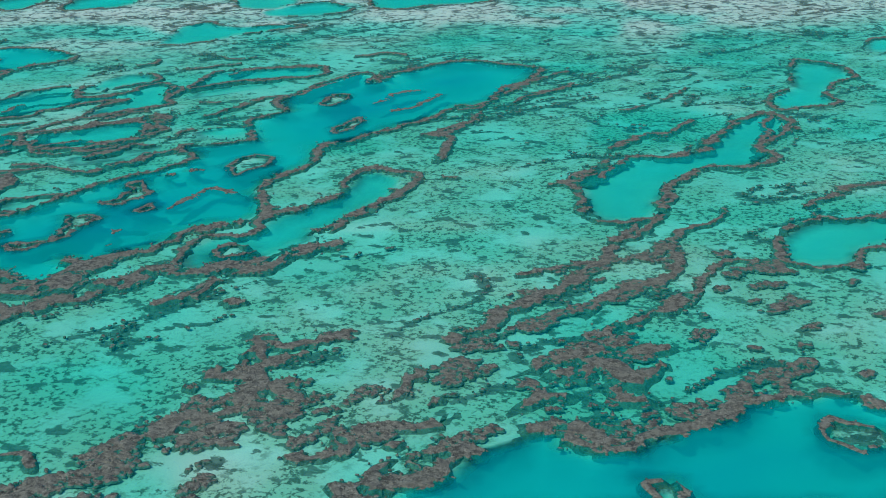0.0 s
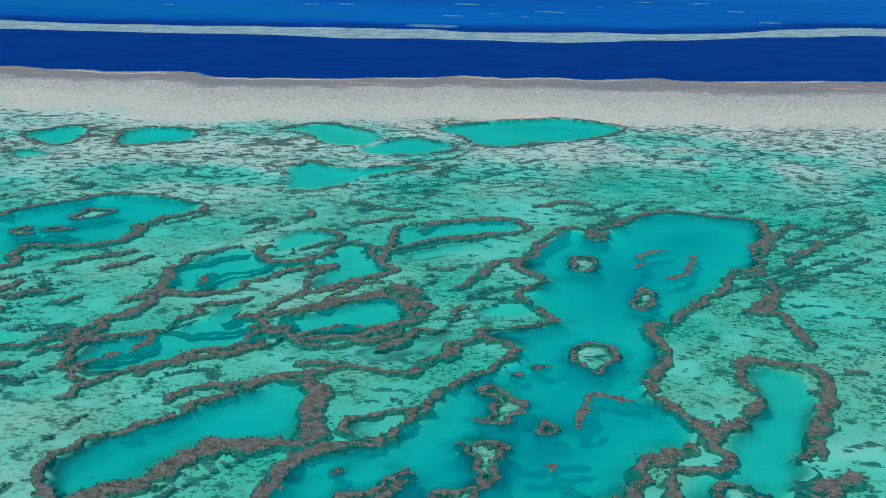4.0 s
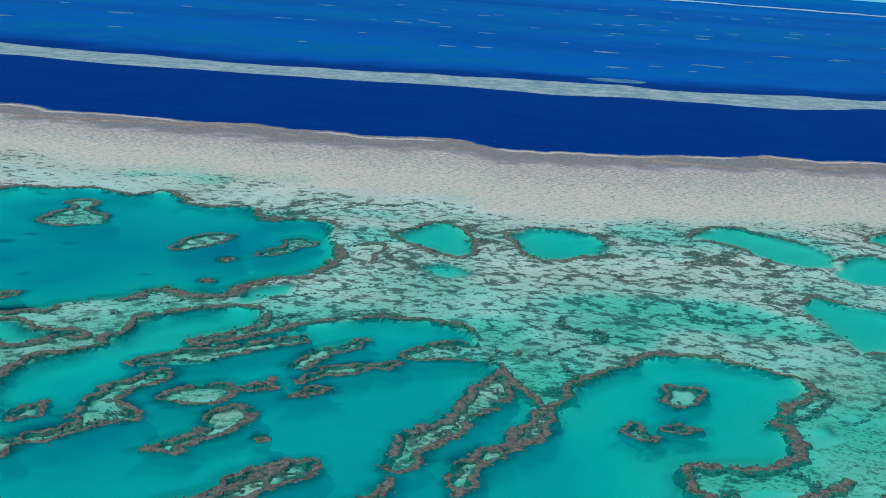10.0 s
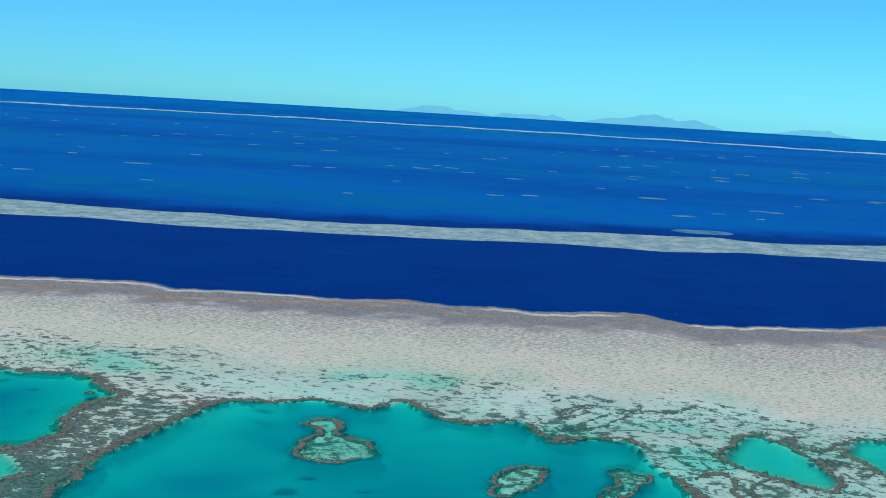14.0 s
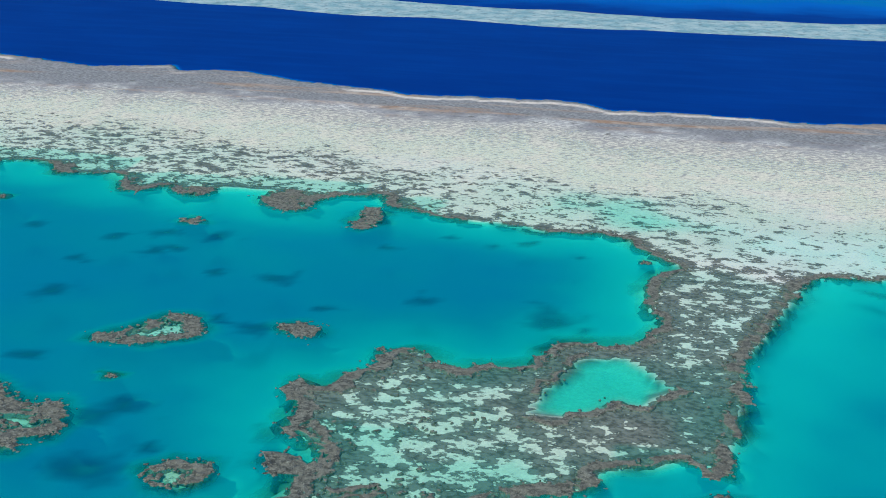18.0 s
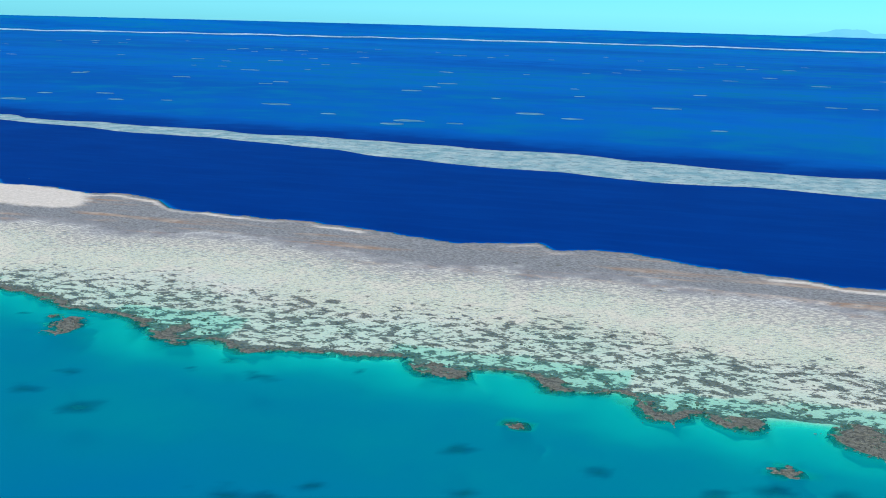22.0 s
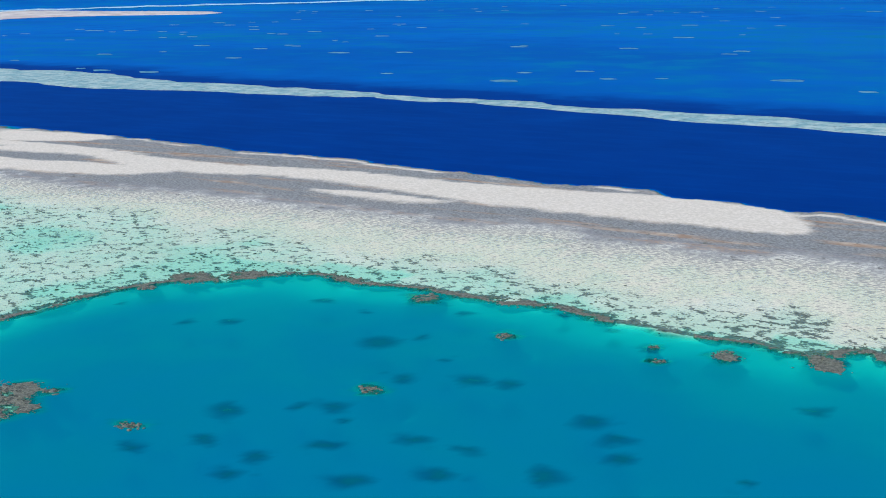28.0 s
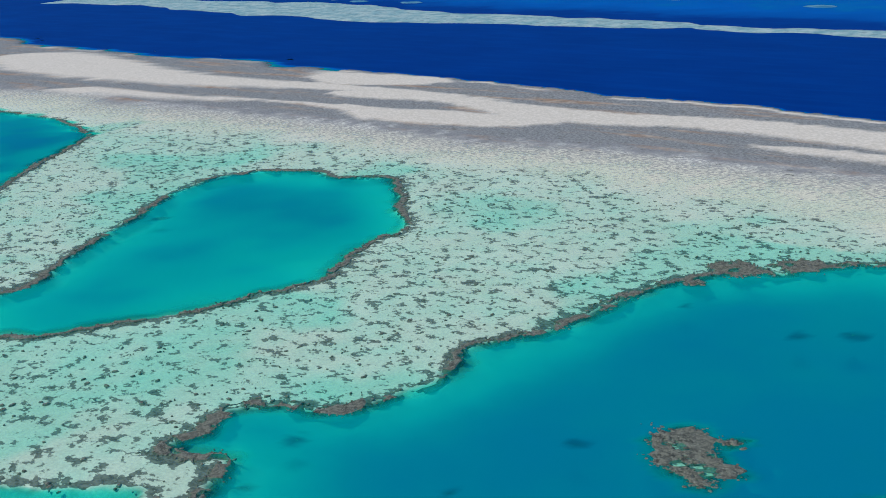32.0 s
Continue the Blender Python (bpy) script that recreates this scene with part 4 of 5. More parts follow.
def signed(x, y, outline):
    """Distance to a closed outline, negative inside."""
    q = np.array(outline, float)
    best = np.full(x.shape, 1e9)
    inside = np.zeros(x.shape, bool)
    for i in range(len(q)):
        ax, ay = q[i - 1]
        bx, by = q[i]
        ex, ey = bx - ax, by - ay
        u = np.clip(((x - ax) * ex + (y - ay) * ey) / (ex * ex + ey * ey + 1e-9), 0, 1)
        best = np.minimum(best, (x - ax - u * ex) ** 2 + (y - ay - u * ey) ** 2)
        if ay != by:
            inside ^= ((ay > y) != (by > y)) & (x < ex * (y - ay) / ey + ax)
    best = np.sqrt(best)
    return np.where(inside, -best, best)


def fast_mesh(name, co, quads, material, values=None, smooth=True):
    me = bpy.data.meshes.new(name)
    me.vertices.add(len(co))
    me.vertices.foreach_set("co", np.asarray(co, np.float32).ravel())
    me.loops.add(quads.size)
    me.loops.foreach_set("vertex_index", quads.astype(np.int32).ravel())
    me.polygons.add(len(quads))
    me.polygons.foreach_set("loop_start", np.arange(len(quads), dtype=np.int32) * quads.shape[1])
    me.polygons.foreach_set("use_smooth", np.full(len(quads), smooth, bool))
    for k, v in (values or {}).items():
        me.attributes.new(k, "FLOAT", "POINT").data.foreach_set("value", np.asarray(v, np.float32).ravel())
    me.materials.append(material)
    me.update()
    me.validate()
    return me


def part(name, me, parent, label=""):
    ob = new(name, me)
    ob.parent = parent
    return tagged(ob, label)


# ---- the reef sheet and the water over it ----
EDGE_X, EDGE_Y = np.array([e[0] for e in EDGE], float), np.array([e[1] for e in EDGE], float)
SHORE = shore_east + shore_mid + shore_west
LAGOON = SHORE + [(-1012, 380), (-1060, 260), (-1090, 130), (-990, 20), (-800, -40), (-560, 10), (-430, 120), (-388, 250), (-380, 330)]


def shore_line(x):
    """The channel's edge, with its small capes."""
    return np.interp(x, EDGE_X, EDGE_Y) + (lumps(x, x * 0, 22, 8) - 0.5) * 5 + (lumps(x, x * 0, 7, 9, 2) - 0.5) * 5


BAND_X = [-1500, -1200, -1000, -800, -700, -560, -470, -240, -50, 200]
GREY_END = [150, 130, 105, 84, 45, 54, 40, 45, 36, 60]
CREAM_END = [200, 165, 158, 155, 126, 118, 121, 135, 160, 185]


def winding(x, y):
    """One along the thin winding walls that cross the eastern flats."""
    turn = radians(46)
    a, b = x * np.cos(turn) + y * np.sin(turn), -x * np.sin(turn) + y * np.cos(turn)
    wave = lumps(a + 400, b, 60, 24, 1) * 30
    line = np.abs(lumps((a + wave) * 0.3, b + wave * 0.5, 11, 25, 2) - 0.5)
    return (1 - smooth01(line, 0.018, 0.05)) * smooth01(lumps(x, y, 34, 27), 0.34, 0.5) * smooth01(x, -250, -190)


def relief(x, y):
    """Height of the reef, the shares of its covers and its painted dark margins at places x, y."""
    dx, dy = wander(x, y)
    wx, wy = x + dx, y + dy
    v = shore_line(x) - y
    rough, big, mid = lumps(x, y, 6, 11), lumps(x, y, 60, 12), lumps(x, y, 22, 16)
    west = smooth01(-x, 640, 900)
    grey, creamy = np.interp(x, BAND_X, GREY_END), np.interp(x, BAND_X, CREAM_END)
    # bands from the channel inwards: crest, grey flat, cream flat, patchy flat
    z = 0.45 - 0.4 * smooth01(v, 6, 0.8 * grey) - 0.07 * smooth01(v, grey, grey + 40) - (0.24 - 0.1 * smooth01(-x, 290, 350) + 0.1 * west) * smooth01(v + (mid - 0.5) * 40, creamy - 10, creamy + 35)
    z = z + (rough - 0.5) * 0.14 - (0.3 - 0.16 * west) * smooth01(lumps(x, y, 40, 17), 0.52, 0.72) * smooth01(v, creamy - 20, creamy + 30) * (1 - smooth01(-x, 340, 390) * (1 - west))
    crest = 1 - smooth01(v + (rough - 0.5) * 22 + (mid - 0.5) * 12, grey - 8, grey + 14)
    cream = smooth01(v, grey - 5, grey + 18) * (1 - smooth01(v + (big - 0.5) * 40, creamy - 12, creamy + 26))
    open_flat = smooth01(-x, 290, 350)
    cream = np.maximum(cream, 0.6 * open_flat * smooth01(v, grey - 5, grey + 18))
    teal = smooth01(v + (big - 0.5) * 110, 265, 350) * smooth01(x, -390, -320) * (0.85 + 0.35 * smooth01(x, -40, 90))
    z = z + 0.2 * smooth01(x, 95, 150) * (1 - smooth01(y, 150, 200))
    z = z - teal * (0.16 + 0.42 * lumps(x, y, 28, 13)) - 0.04 * smooth01(v, 200, 280) * smooth01(x, -390, -320)
    patchy = smooth01(v + (mid - 0.5) * 30, creamy - 4 - 26 * open_flat * (1 - west), creamy + 22 - 8 * open_flat)
    cover = 0.02 + 0.2 * (1 - smooth01(v, grey + 4, grey + 30)) + patchy * (0.38 - 0.03 * open_flat + 0.14 * (mid - 0.5) - 0.03 * west + 0.1 * smooth01(-x, 380, 420) * (1 - west))
    cover = cover - 0.5 * (1 - smooth01(v, 10, 26)) - 0.04 * teal - 0.14 * smooth01(v, creamy + 10, creamy + 50) * smooth01(x, -330, -260)
    speck = smooth01(v, grey - 16, grey + 2) * (1 - 0.8 * smooth01(v + (rough - 0.5) * 16, grey + 10, np.maximum(creamy - 20, grey + 50))) * (1 - smooth01(v, creamy - 5, creamy + 25))
    cover = cover + 0.5 * winding(x, y) * smooth01(v, creamy + 10, creamy + 50)
    neck = 1 - smooth01(np.hypot((x + 312) * 1.2, y - 450), 40, 85)
    cover, z = cover + 0.2 * neck, z + 0.3 * neck
    shelf = 1 - smooth01(np.hypot(x + 350, y - 402), 38, 62)
    cover, z = cover + 0.16 * shelf, z - 0.12 * shelf
    near_shore = np.full(x.shape, 1e3)
    net = smooth01(v, 165, 195) * (1 - smooth01(v + (big - 0.5) * 80, 300, 380)) * smooth01(x, -270, -215)
    floor = np.full(x.shape, 9.0)
    coral_shade = np.zeros(x.shape)
    for outline, depth, rim in POOLS + [(LAGOON, 13, 3.4)]:
        q = curve_through(outline, True, 7)
        lo, hi = q.min(0) - 24, q.max(0) + 24
        k = (wx > lo[0]) & (wx < hi[0]) & (wy > lo[1]) & (wy < hi[1])
        if not k.any():
            continue
        s = -signed(wx[k], wy[k], q)
        if not rim:
            f = -0.45 - depth * smooth01(s, 0, 16)
        elif depth > 9:
            f = -0.5 - 4.2 * smooth01(s, 0, 8) - 3.6 * smooth01(s, 4, 34) - (5.0 - 3.2 * smooth01(-x[k], 700, 880)) * smooth01(s + (lumps(x[k], y[k], 75, 14) - 0.5) * 70, 45, 150)
        else:
            f = -0.45 - (0.8 if depth < 8 else 1.05) * depth * (0.62 * smooth01(s, 0, 3.6) + 0.38 * smooth01(s, 3, 4 + 3.6 * depth)) * (0.7 + 0.6 * lumps(x[k], y[k], 24, 15))
        f[s <= 0] = 9.0
        deeper = f < floor[k]
        floor[k] = np.minimum(floor[k], f)
        # Pool margins: dark coral and the shade under the walls, as one share.
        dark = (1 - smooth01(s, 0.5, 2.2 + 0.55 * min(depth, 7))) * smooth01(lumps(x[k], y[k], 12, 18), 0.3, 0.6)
        coral_shade[k] = np.where(deeper & (rim > 0), dark if depth > 4.4 and depth < 9 else dark * 0.8, coral_shade[k])
        near_shore[k] = np.minimum(near_shore[k], np.abs(s))
    inside = floor < 5
    z = np.where(inside, np.minimum(z, floor), z)
    cover = np.where(inside, -0.6, cover + (0.2 + 0.2 * smooth01(-x, 330, 380)) * (1 - smooth01(near_shore, 2, 6)) * (1 - teal))
    net, teal = net * ~inside, teal * ~inside
    for outline, rim in ISLANDS:
        q = curve_through(outline, True, 4)
        lo, hi = q.min(0) - 14, q.max(0) + 14
        k = (wx > lo[0]) & (wx < hi[0]) & (wy > lo[1]) & (wy < hi[1])
        s = signed(wx[k], wy[k], q)
        z[k] = np.where(s < -0.8, -0.75 + 0.4 * rough[k], np.minimum(-0.4, np.maximum(z[k], -1.0 - 1.5 * (s + 0.8))))
        teal[k] = np.where(s < -0.8, 0.8, teal[k])
        cover[k] = np.where(s < -0.8, 0.42 + 0.5 * (mid[k] - 0.5), cover[k])
        # Painted halo round the islet, dark coral and shade together.
        coral_shade[k] = np.where(s < -1.2, 0, np.maximum(coral_shade[k], 0.85 - 0.85 * smooth01(s, 0.3, 3.6)))
    for cx, cy, r in BOMMIES + SUNKEN:
        k = np.hypot(x - cx, y - cy) < r * 3
        u = np.hypot(wx[k] - cx, (wy[k] - cy) * 1.1) / (r * ((0.56 if cx < -480 else 0.8) if (cx, cy, r) in SUNKEN else 1)) * (0.35 + 1.35 * lumps(x[k], y[k], 1.5 + 0.7 * r, 87, 3))
        high = -6.4 if (cx, cy, r) in SUNKEN else -0.9
        fall = smooth01(u, 0.35, 1.7) if high < -1 else smooth01(u, 0.9, 2.0)
        z[k] = np.maximum(z[k], np.where(u < 2.9, high - 8.0 * fall, -99))
        coral_shade[k] = np.maximum(coral_shade[k], (0.9 if high < -1 else 1) * (1 - smooth01(u, 0.5, 2.2)))
    bar = np.zeros(x.shape)
    for outline in BARS:
        q = curve_through(outline, True, 10)
        s = signed(wx, wy, q)
        bar = np.maximum(bar, 1 - smooth01(s + (rough - 0.5) * 5, -3, 3))
    # the pale strip of shell sand just behind the edge
    strip = (1 - smooth01(np.abs(v - 4 - 7 * lumps(x, x * 0, 50, 19)), 1.2, 2.6)) * smooth01(lumps(x, y * 0, 30, 20), 0.35, 0.6)
    z = np.where(bar > 0, np.maximum(z, 0.12 + 0.5 * bar), z)
    bar = np.maximum(bar, strip * smooth01(v, 0.5, 2))
    out = v < 0
    z = np.where(out, np.maximum(-42, -16 + 6.0 * v), z)
    cover = np.where(out, -0.6, cover)
    return z, dict(cover=cover, cream=cream, crest=crest * ~inside, bar=bar, net=net, teal=teal, coral_shade=coral_shade * inside, speck=speck)


def near_limit(x):
    """The southern end of what is built finely."""
    return np.interp(x, [-1380, -1020, -900, -840, -600, -540, -480, -300, -240, -180, -60, 0, 60, 240, 512],
                     [345, 335, 335, 390, 400, 355, 315, 310, 240, 155, 135, 48, 16, 18, 40])


def reef_sheet():
    xs = np.arange(-1380, 517, 1.8)
    ys = np.concatenate([np.arange(8, 500, 1.5), np.arange(500, 900, 2.1)])
    gx, gy = np.meshgrid(xs, ys)
    nx, ny = len(xs), len(ys)
    keep = (gy > near_limit(gx)) & (gy < np.interp(gx, EDGE_X, EDGE_Y) + 26)
    index = np.arange(nx * ny).reshape(ny, nx)
    full = keep[:-1, :-1] & keep[1:, :-1] & keep[:-1, 1:] & keep[1:, 1:]
    quads = np.stack([index[:-1, :-1], index[:-1, 1:], index[1:, 1:], index[1:, :-1]], -1)[full]
    used, inverse = np.unique(quads, return_inverse=True)
    quads = inverse.reshape(quads.shape)
    x, y = gx.ravel()[used], gy.ravel()[used]
    z, shares = relief(x, y)
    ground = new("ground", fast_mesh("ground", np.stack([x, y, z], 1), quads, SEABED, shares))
    tagged(ground, "pale sand and coral reef flat with pools and lagoons", "reef flat", kind="structure")
    wet = (z[quads] < 0.06).any(1)
    wq = quads[wet]
    wu, wi = np.unique(wq, return_inverse=True)
    level = np.stack([x[wu], y[wu], np.zeros(len(wu))], 1)
    water = new("water", fast_mesh("water", level, wi.reshape(wq.shape), WATER, dict(depth=np.maximum(0, -z[wu]), floor_dim=shares["coral_shade"][wu])))
    tagged(water, "clear turquoise lagoon water over pale sand", "water", kind="structure")


def outer_reef():
    """The reef further west and east, in a coarser sheet a little lower."""
    xs, ys = np.arange(-2600, 1300, 10.0), np.arange(-300, 990, 8.0)
    gx, gy = np.meshgrid(xs, ys)
    nx, ny = len(xs), len(ys)
    far = (gx < -1352) | (gx > 492) | (gy < near_limit(gx) + 22)
    keep = far & (gy < np.interp(gx, EDGE_X, EDGE_Y) + 24)
    index = np.arange(nx * ny).reshape(ny, nx)
    full = keep[:-1, :-1] & keep[1:, :-1] & keep[:-1, 1:] & keep[1:, 1:]
    quads = np.stack([index[:-1, :-1], index[:-1, 1:], index[1:, 1:], index[1:, :-1]], -1)[full]
    used, inverse = np.unique(quads, return_inverse=True)
    quads = inverse.reshape(quads.shape)
    x, y = gx.ravel()[used], gy.ravel()[used]
    z, shares = relief(x, y)
    ob = new("ground_outer", fast_mesh("ground_outer", np.stack([x, y, z - 0.05], 1), quads, SEABED, shares))
    tagged(ob, "distant pale reef flat beyond the lagoons", "reef flat", kind="structure")
    level = np.stack([x, y, np.full(len(x), -0.03)], 1)
    ob = new("water_outer", fast_mesh("water_outer", level, quads, WATER, dict(depth=np.maximum(0, -z))))
    tagged(ob, "shallow turquoise water over the outer reef flat", "water", kind="structure")


CENTRE, RIM = (-320.0, 100.0), 4640.0


def sea_level(r):
    """The last kilometre of sea stands up a little, so that the horizon lies as far off as it looks."""
    return 42.0 * np.clip((r - 3500) / (RIM - 3500), 0, 1) ** 2


def open_sea():
    """The deep channel and the open sea, out to the horizon."""
    x = np.linspace(CENTRE[0] - 4560, CENTRE[0] + 4560, 300)
    start = np.interp(x, EDGE_X, EDGE_Y) + 16
    end = CENTRE[1] + np.sqrt(RIM ** 2 - (x - CENTRE[0]) ** 2)
    u = np.linspace(0, 1, 120)[:, None] ** 1.4
    gx, gy = np.repeat(x[None], 120, 0), start + (np.maximum(end, start + 40) - start) * u
    z = sea_level(np.hypot(gx - CENTRE[0], gy - CENTRE[1])) - 0.12
    i = np.arange(gx.size).reshape(gx.shape)
    quads = np.stack([i[:-1, :-1], i[:-1, 1:], i[1:, 1:], i[1:, :-1]], -1).reshape(-1, 4)
    bank = np.interp(gx, [p[0] for p in BANK_FAR], [p[1] for p in BANK_FAR])
    depth = 40 - (17 + 7 * lumps(gx * 0.4, gy, 200, 21)) * smooth01(gy - bank, -10, 120)
    ob = new("sea", fast_mesh("sea", np.stack([gx, gy, z], -1).reshape(-1, 3), quads, WATER, dict(depth=depth)))
    tagged(ob, "deep dark blue open sea reaching the horizon", "sea", kind="structure")
    a = np.linspace(0, 2 * np.pi, 97)[:-1]
    rim = np.stack([CENTRE[0] + 4600 * np.cos(a), CENTRE[1] + 4600 * np.sin(a), a * 0 - 44], 1)
    ob = new("sea_floor", fast_mesh("sea_floor", rim, np.arange(96)[None], SEABED, dict(teal=np.ones(96))))
    tagged(ob, "dim sand floor deep under the sea", "sea floor", kind="structure")


# ---- coral ridges, rims, islands and heads ----
def cushions(x, y, r, z, seed):
    """Vertices and triangles of low, uneven coral cushions."""
    n, k = len(x), 7
    rng = np.random.default_rng(seed)
    a = np.linspace(0, 2 * np.pi, k + 1)[:-1][None] + rng.uniform(0, 6.3, (n, 1))
    wob = rng.uniform(0.62, 1.3, (n, k))
    turn, long = rng.uniform(0, 3.14, (n, 1)), rng.uniform(1.0, 1.5, (n, 1))
    u, v = np.cos(a) * long * wob, np.sin(a) / long ** 0.5 * wob
    dx, dy = (u * np.cos(turn) - v * np.sin(turn)) * r[:, None], (u * np.sin(turn) + v * np.cos(turn)) * r[:, None]
    low = np.stack([x[:, None] + dx, y[:, None] + dy, np.repeat(z[:, None] - 0.22, k, 1)], -1)
    high = np.stack([x[:, None] + dx * 0.78, y[:, None] + dy * 0.78, z[:, None] + rng.uniform(0.02, 0.11, (n, k))], -1)
    top = np.stack([x, y, z + 0.1 + 0.05 * r], -1)[:, None]
    co = np.concatenate([low, high, top], 1)
    base = (np.arange(n) * (2 * k + 1))[:, None]
    i, j = np.arange(k), (np.arange(k) + 1) % k
    tri = np.concatenate([np.stack([i, j, k + j], 1), np.stack([i, k + j, k + i], 1), np.stack([k + i, k + j, np.full(k, 2 * k)], 1)])
    return co.reshape(-1, 3), (base[:, :, None] + tri[None]).reshape(-1, 3)


HEADS = []


def cushion_parts(ob, x, y, r, z, seed, single):
    """Cushions on a coral body: the largest as heads of their own, the rest as one cover."""
    if not HEADS:
        for k in range(12):
            co, tri = cushions(np.zeros(1), np.zeros(1), np.ones(1), np.zeros(1), 900 + k)
            HEADS.append(fast_mesh("coral_head", co, tri, CORAL))
    order = np.argsort(-r)
    for i in order[:single]:
        head = part("coral_head", HEADS[(i + seed) % 12], ob)
        head.matrix_basis = pose(x[i], y[i], z[i] + 0.04, 0, 0, (i * 77) % 360) @ Matrix.Diagonal((r[i], r[i], 0.8, 1))
    rest = order[single:]
    if len(rest):
        co, tri = cushions(x[rest], y[rest], r[rest], z[rest], seed)
        tagged(part("coral_cover", fast_mesh("coral_cover", co, tri, CORAL), ob), kind="stuff")


def ridge_mesh(name, line, width, closed, seed, high=0.1, gaps=0.0):
    """A flat, ragged band of coral grown together along a line, just breaking the surface."""
    n = len(line)
    x, y = line.T
    run = np.roll(line, -2, 0) - np.roll(line, 2, 0) if closed else np.gradient(line, axis=0)
    side = np.stack([-run[:, 1], run[:, 0]], 1)
    side /= np.linalg.norm(side, axis=1)[:, None] + 1e-9
    broad = width * (0.11 + 0.43 * lumps(x, y, 22, 47, 1))
    if gaps:
        broad = broad * smooth01(lumps(x, y, 26, seed + 31, 2), 0.42 * gaps, 0.42 * gaps + 0.12)
    if not closed:
        ends = np.minimum(np.arange(n), np.arange(n)[::-1])
        broad = broad * (0.35 + 0.65 * smooth01(ends, 0, 8))
    one = np.maximum(broad * (0.1 + 1.8 * lumps(x, y, 4.5, 81, 3)) + (lumps(x, y, 1.9, 82, 2) - 0.5) * 2.0, 0.05)
    two = np.maximum(broad * (0.1 + 1.8 * lumps(x, y, 4.5, 83, 3)) + (lumps(x, y, 1.9, 84, 2) - 0.5) * 2.0, 0.05)
    rng = np.random.default_rng(seed)
    one, two = one + rng.uniform(0, 0.6, n), two + rng.uniform(0, 0.6, n)
    across = np.array([-1.15, -1.0, -0.75, -0.4, 0.0, 0.4, 0.75, 1.0, 1.15])
    lift = np.array([-1.1, -0.1, 0.05, 0.1, 0.11, 0.1, 0.05, -0.1, -1.1])
    foot = np.array([-1.0, 0, 0, 0, 0, 0, 0, 0, 1.0])
    reach = across[None] * np.where(across[None] < 0, one[:, None], two[:, None]) + foot[None] * (0.3 + 0.6 * lumps(x, y, 6, 86))[:, None]
    p = line[:, None, :] + side[:, None, :] * reach[:, :, None]
    rough = lumps(p[..., 0], p[..., 1], 1.5, 42) - 0.5
    hole = smooth01(lumps(p[..., 0], p[..., 1], 3.4, 85), 0.69 - 0.1 * (width > 3.2), 0.78)
    z = lift * high * 10 + rough * 0.34 * (lift > -0.5)[None]
    bare = ((hole > 0.4) | (broad < 0.16 * width)[:, None]).ravel()
    z = np.where(bare.reshape(z.shape), np.minimum(z, -0.7), z)
    co = np.stack([p[..., 0], p[..., 1], z], -1).reshape(-1, 3)
    m = len(across)
    i = np.arange(n * m).reshape(n, m)
    j = np.roll(i, -1, 0)
    if not closed:
        i, j = i[:-1], j[:-1]
    quads = np.stack([i[:, :-1], j[:, :-1], j[:, 1:], i[:, 1:]], -1).reshape(-1, 4)
    at = np.repeat(np.arange(n), np.clip(1.3 * (one + two), 1, 7).astype(int))
    at = at[broad[at] > 0.16 * width]
    u = rng.uniform(-1, 1, len(at))
    u = np.sign(u) * np.abs(u) ** 0.5 * 1.12
    stray = rng.random(len(at)) < 0.12
    off = u * np.where(u < 0, one[at], two[at]) * np.where(stray, rng.uniform(1.3, 2.2, len(at)), 1)
    r = np.where(stray, rng.uniform(0.15, 0.4, len(at)), 0.16 + 0.42 * rng.random(len(at)) ** 1.6)
    c = line[at] + side[at] * off[:, None]
    full = lumps(c[:, 0], c[:, 1], 3.4, 85) < 0.71
    r, c = r[full], c[full]
    ob = new(name, fast_mesh(name, co, quads, CORAL, None, False))
    cushion_parts(ob, c[:, 0], c[:, 1], r, rng.uniform(-0.06, 0.05, len(r)), seed, 16)
    return ob


def mound_mesh(name, outline, top, foot, seed):
    """A rough-topped coral mound on any outline, narrowing to its middle."""
    mid = outline.mean(0)
    rows = []
    for s, h in ((1.12, foot), (1.0, -0.1), (0.86, 0.75), (0.6, 1.0), (0.3, 1.05), (0.0, 1.05)):
        p = mid + (outline - mid) * s
        z = h * top * (0.6 + 0.7 * lumps(p[:, 0], p[:, 1], 2.6, seed)) if h > 0 else np.full(len(p), h if h < -0.5 else h * top)
        rows.append(np.stack([p[:, 0] + (lumps(p[:, 0], p[:, 1], 1.7, 43) - 0.5), p[:, 1] + (lumps(p[:, 0], p[:, 1], 1.7, 44) - 0.5), z], 1))
    n = len(outline)
    i = np.arange(len(rows) * n).reshape(len(rows), n)
    j = np.roll(i, -1, 1)
    quads = np.stack([i[:-1], j[:-1], j[1:], i[1:]], -1).reshape(-1, 4)
    return fast_mesh(name, np.concatenate(rows), quads, CORAL)


def grown(line, by):
    """A closed line moved outwards."""
    run = np.roll(line, -1, 0) - np.roll(line, 1, 0)
    side = np.stack([run[:, 1], -run[:, 0]], 1)
    side /= np.linalg.norm(side, axis=1)[:, None] + 1e-9
    area = np.sum(line[:, 0] * np.roll(line[:, 1], -1) - np.roll(line[:, 0], -1) * line[:, 1])
    return line + side * (by if area > 0 else -by)


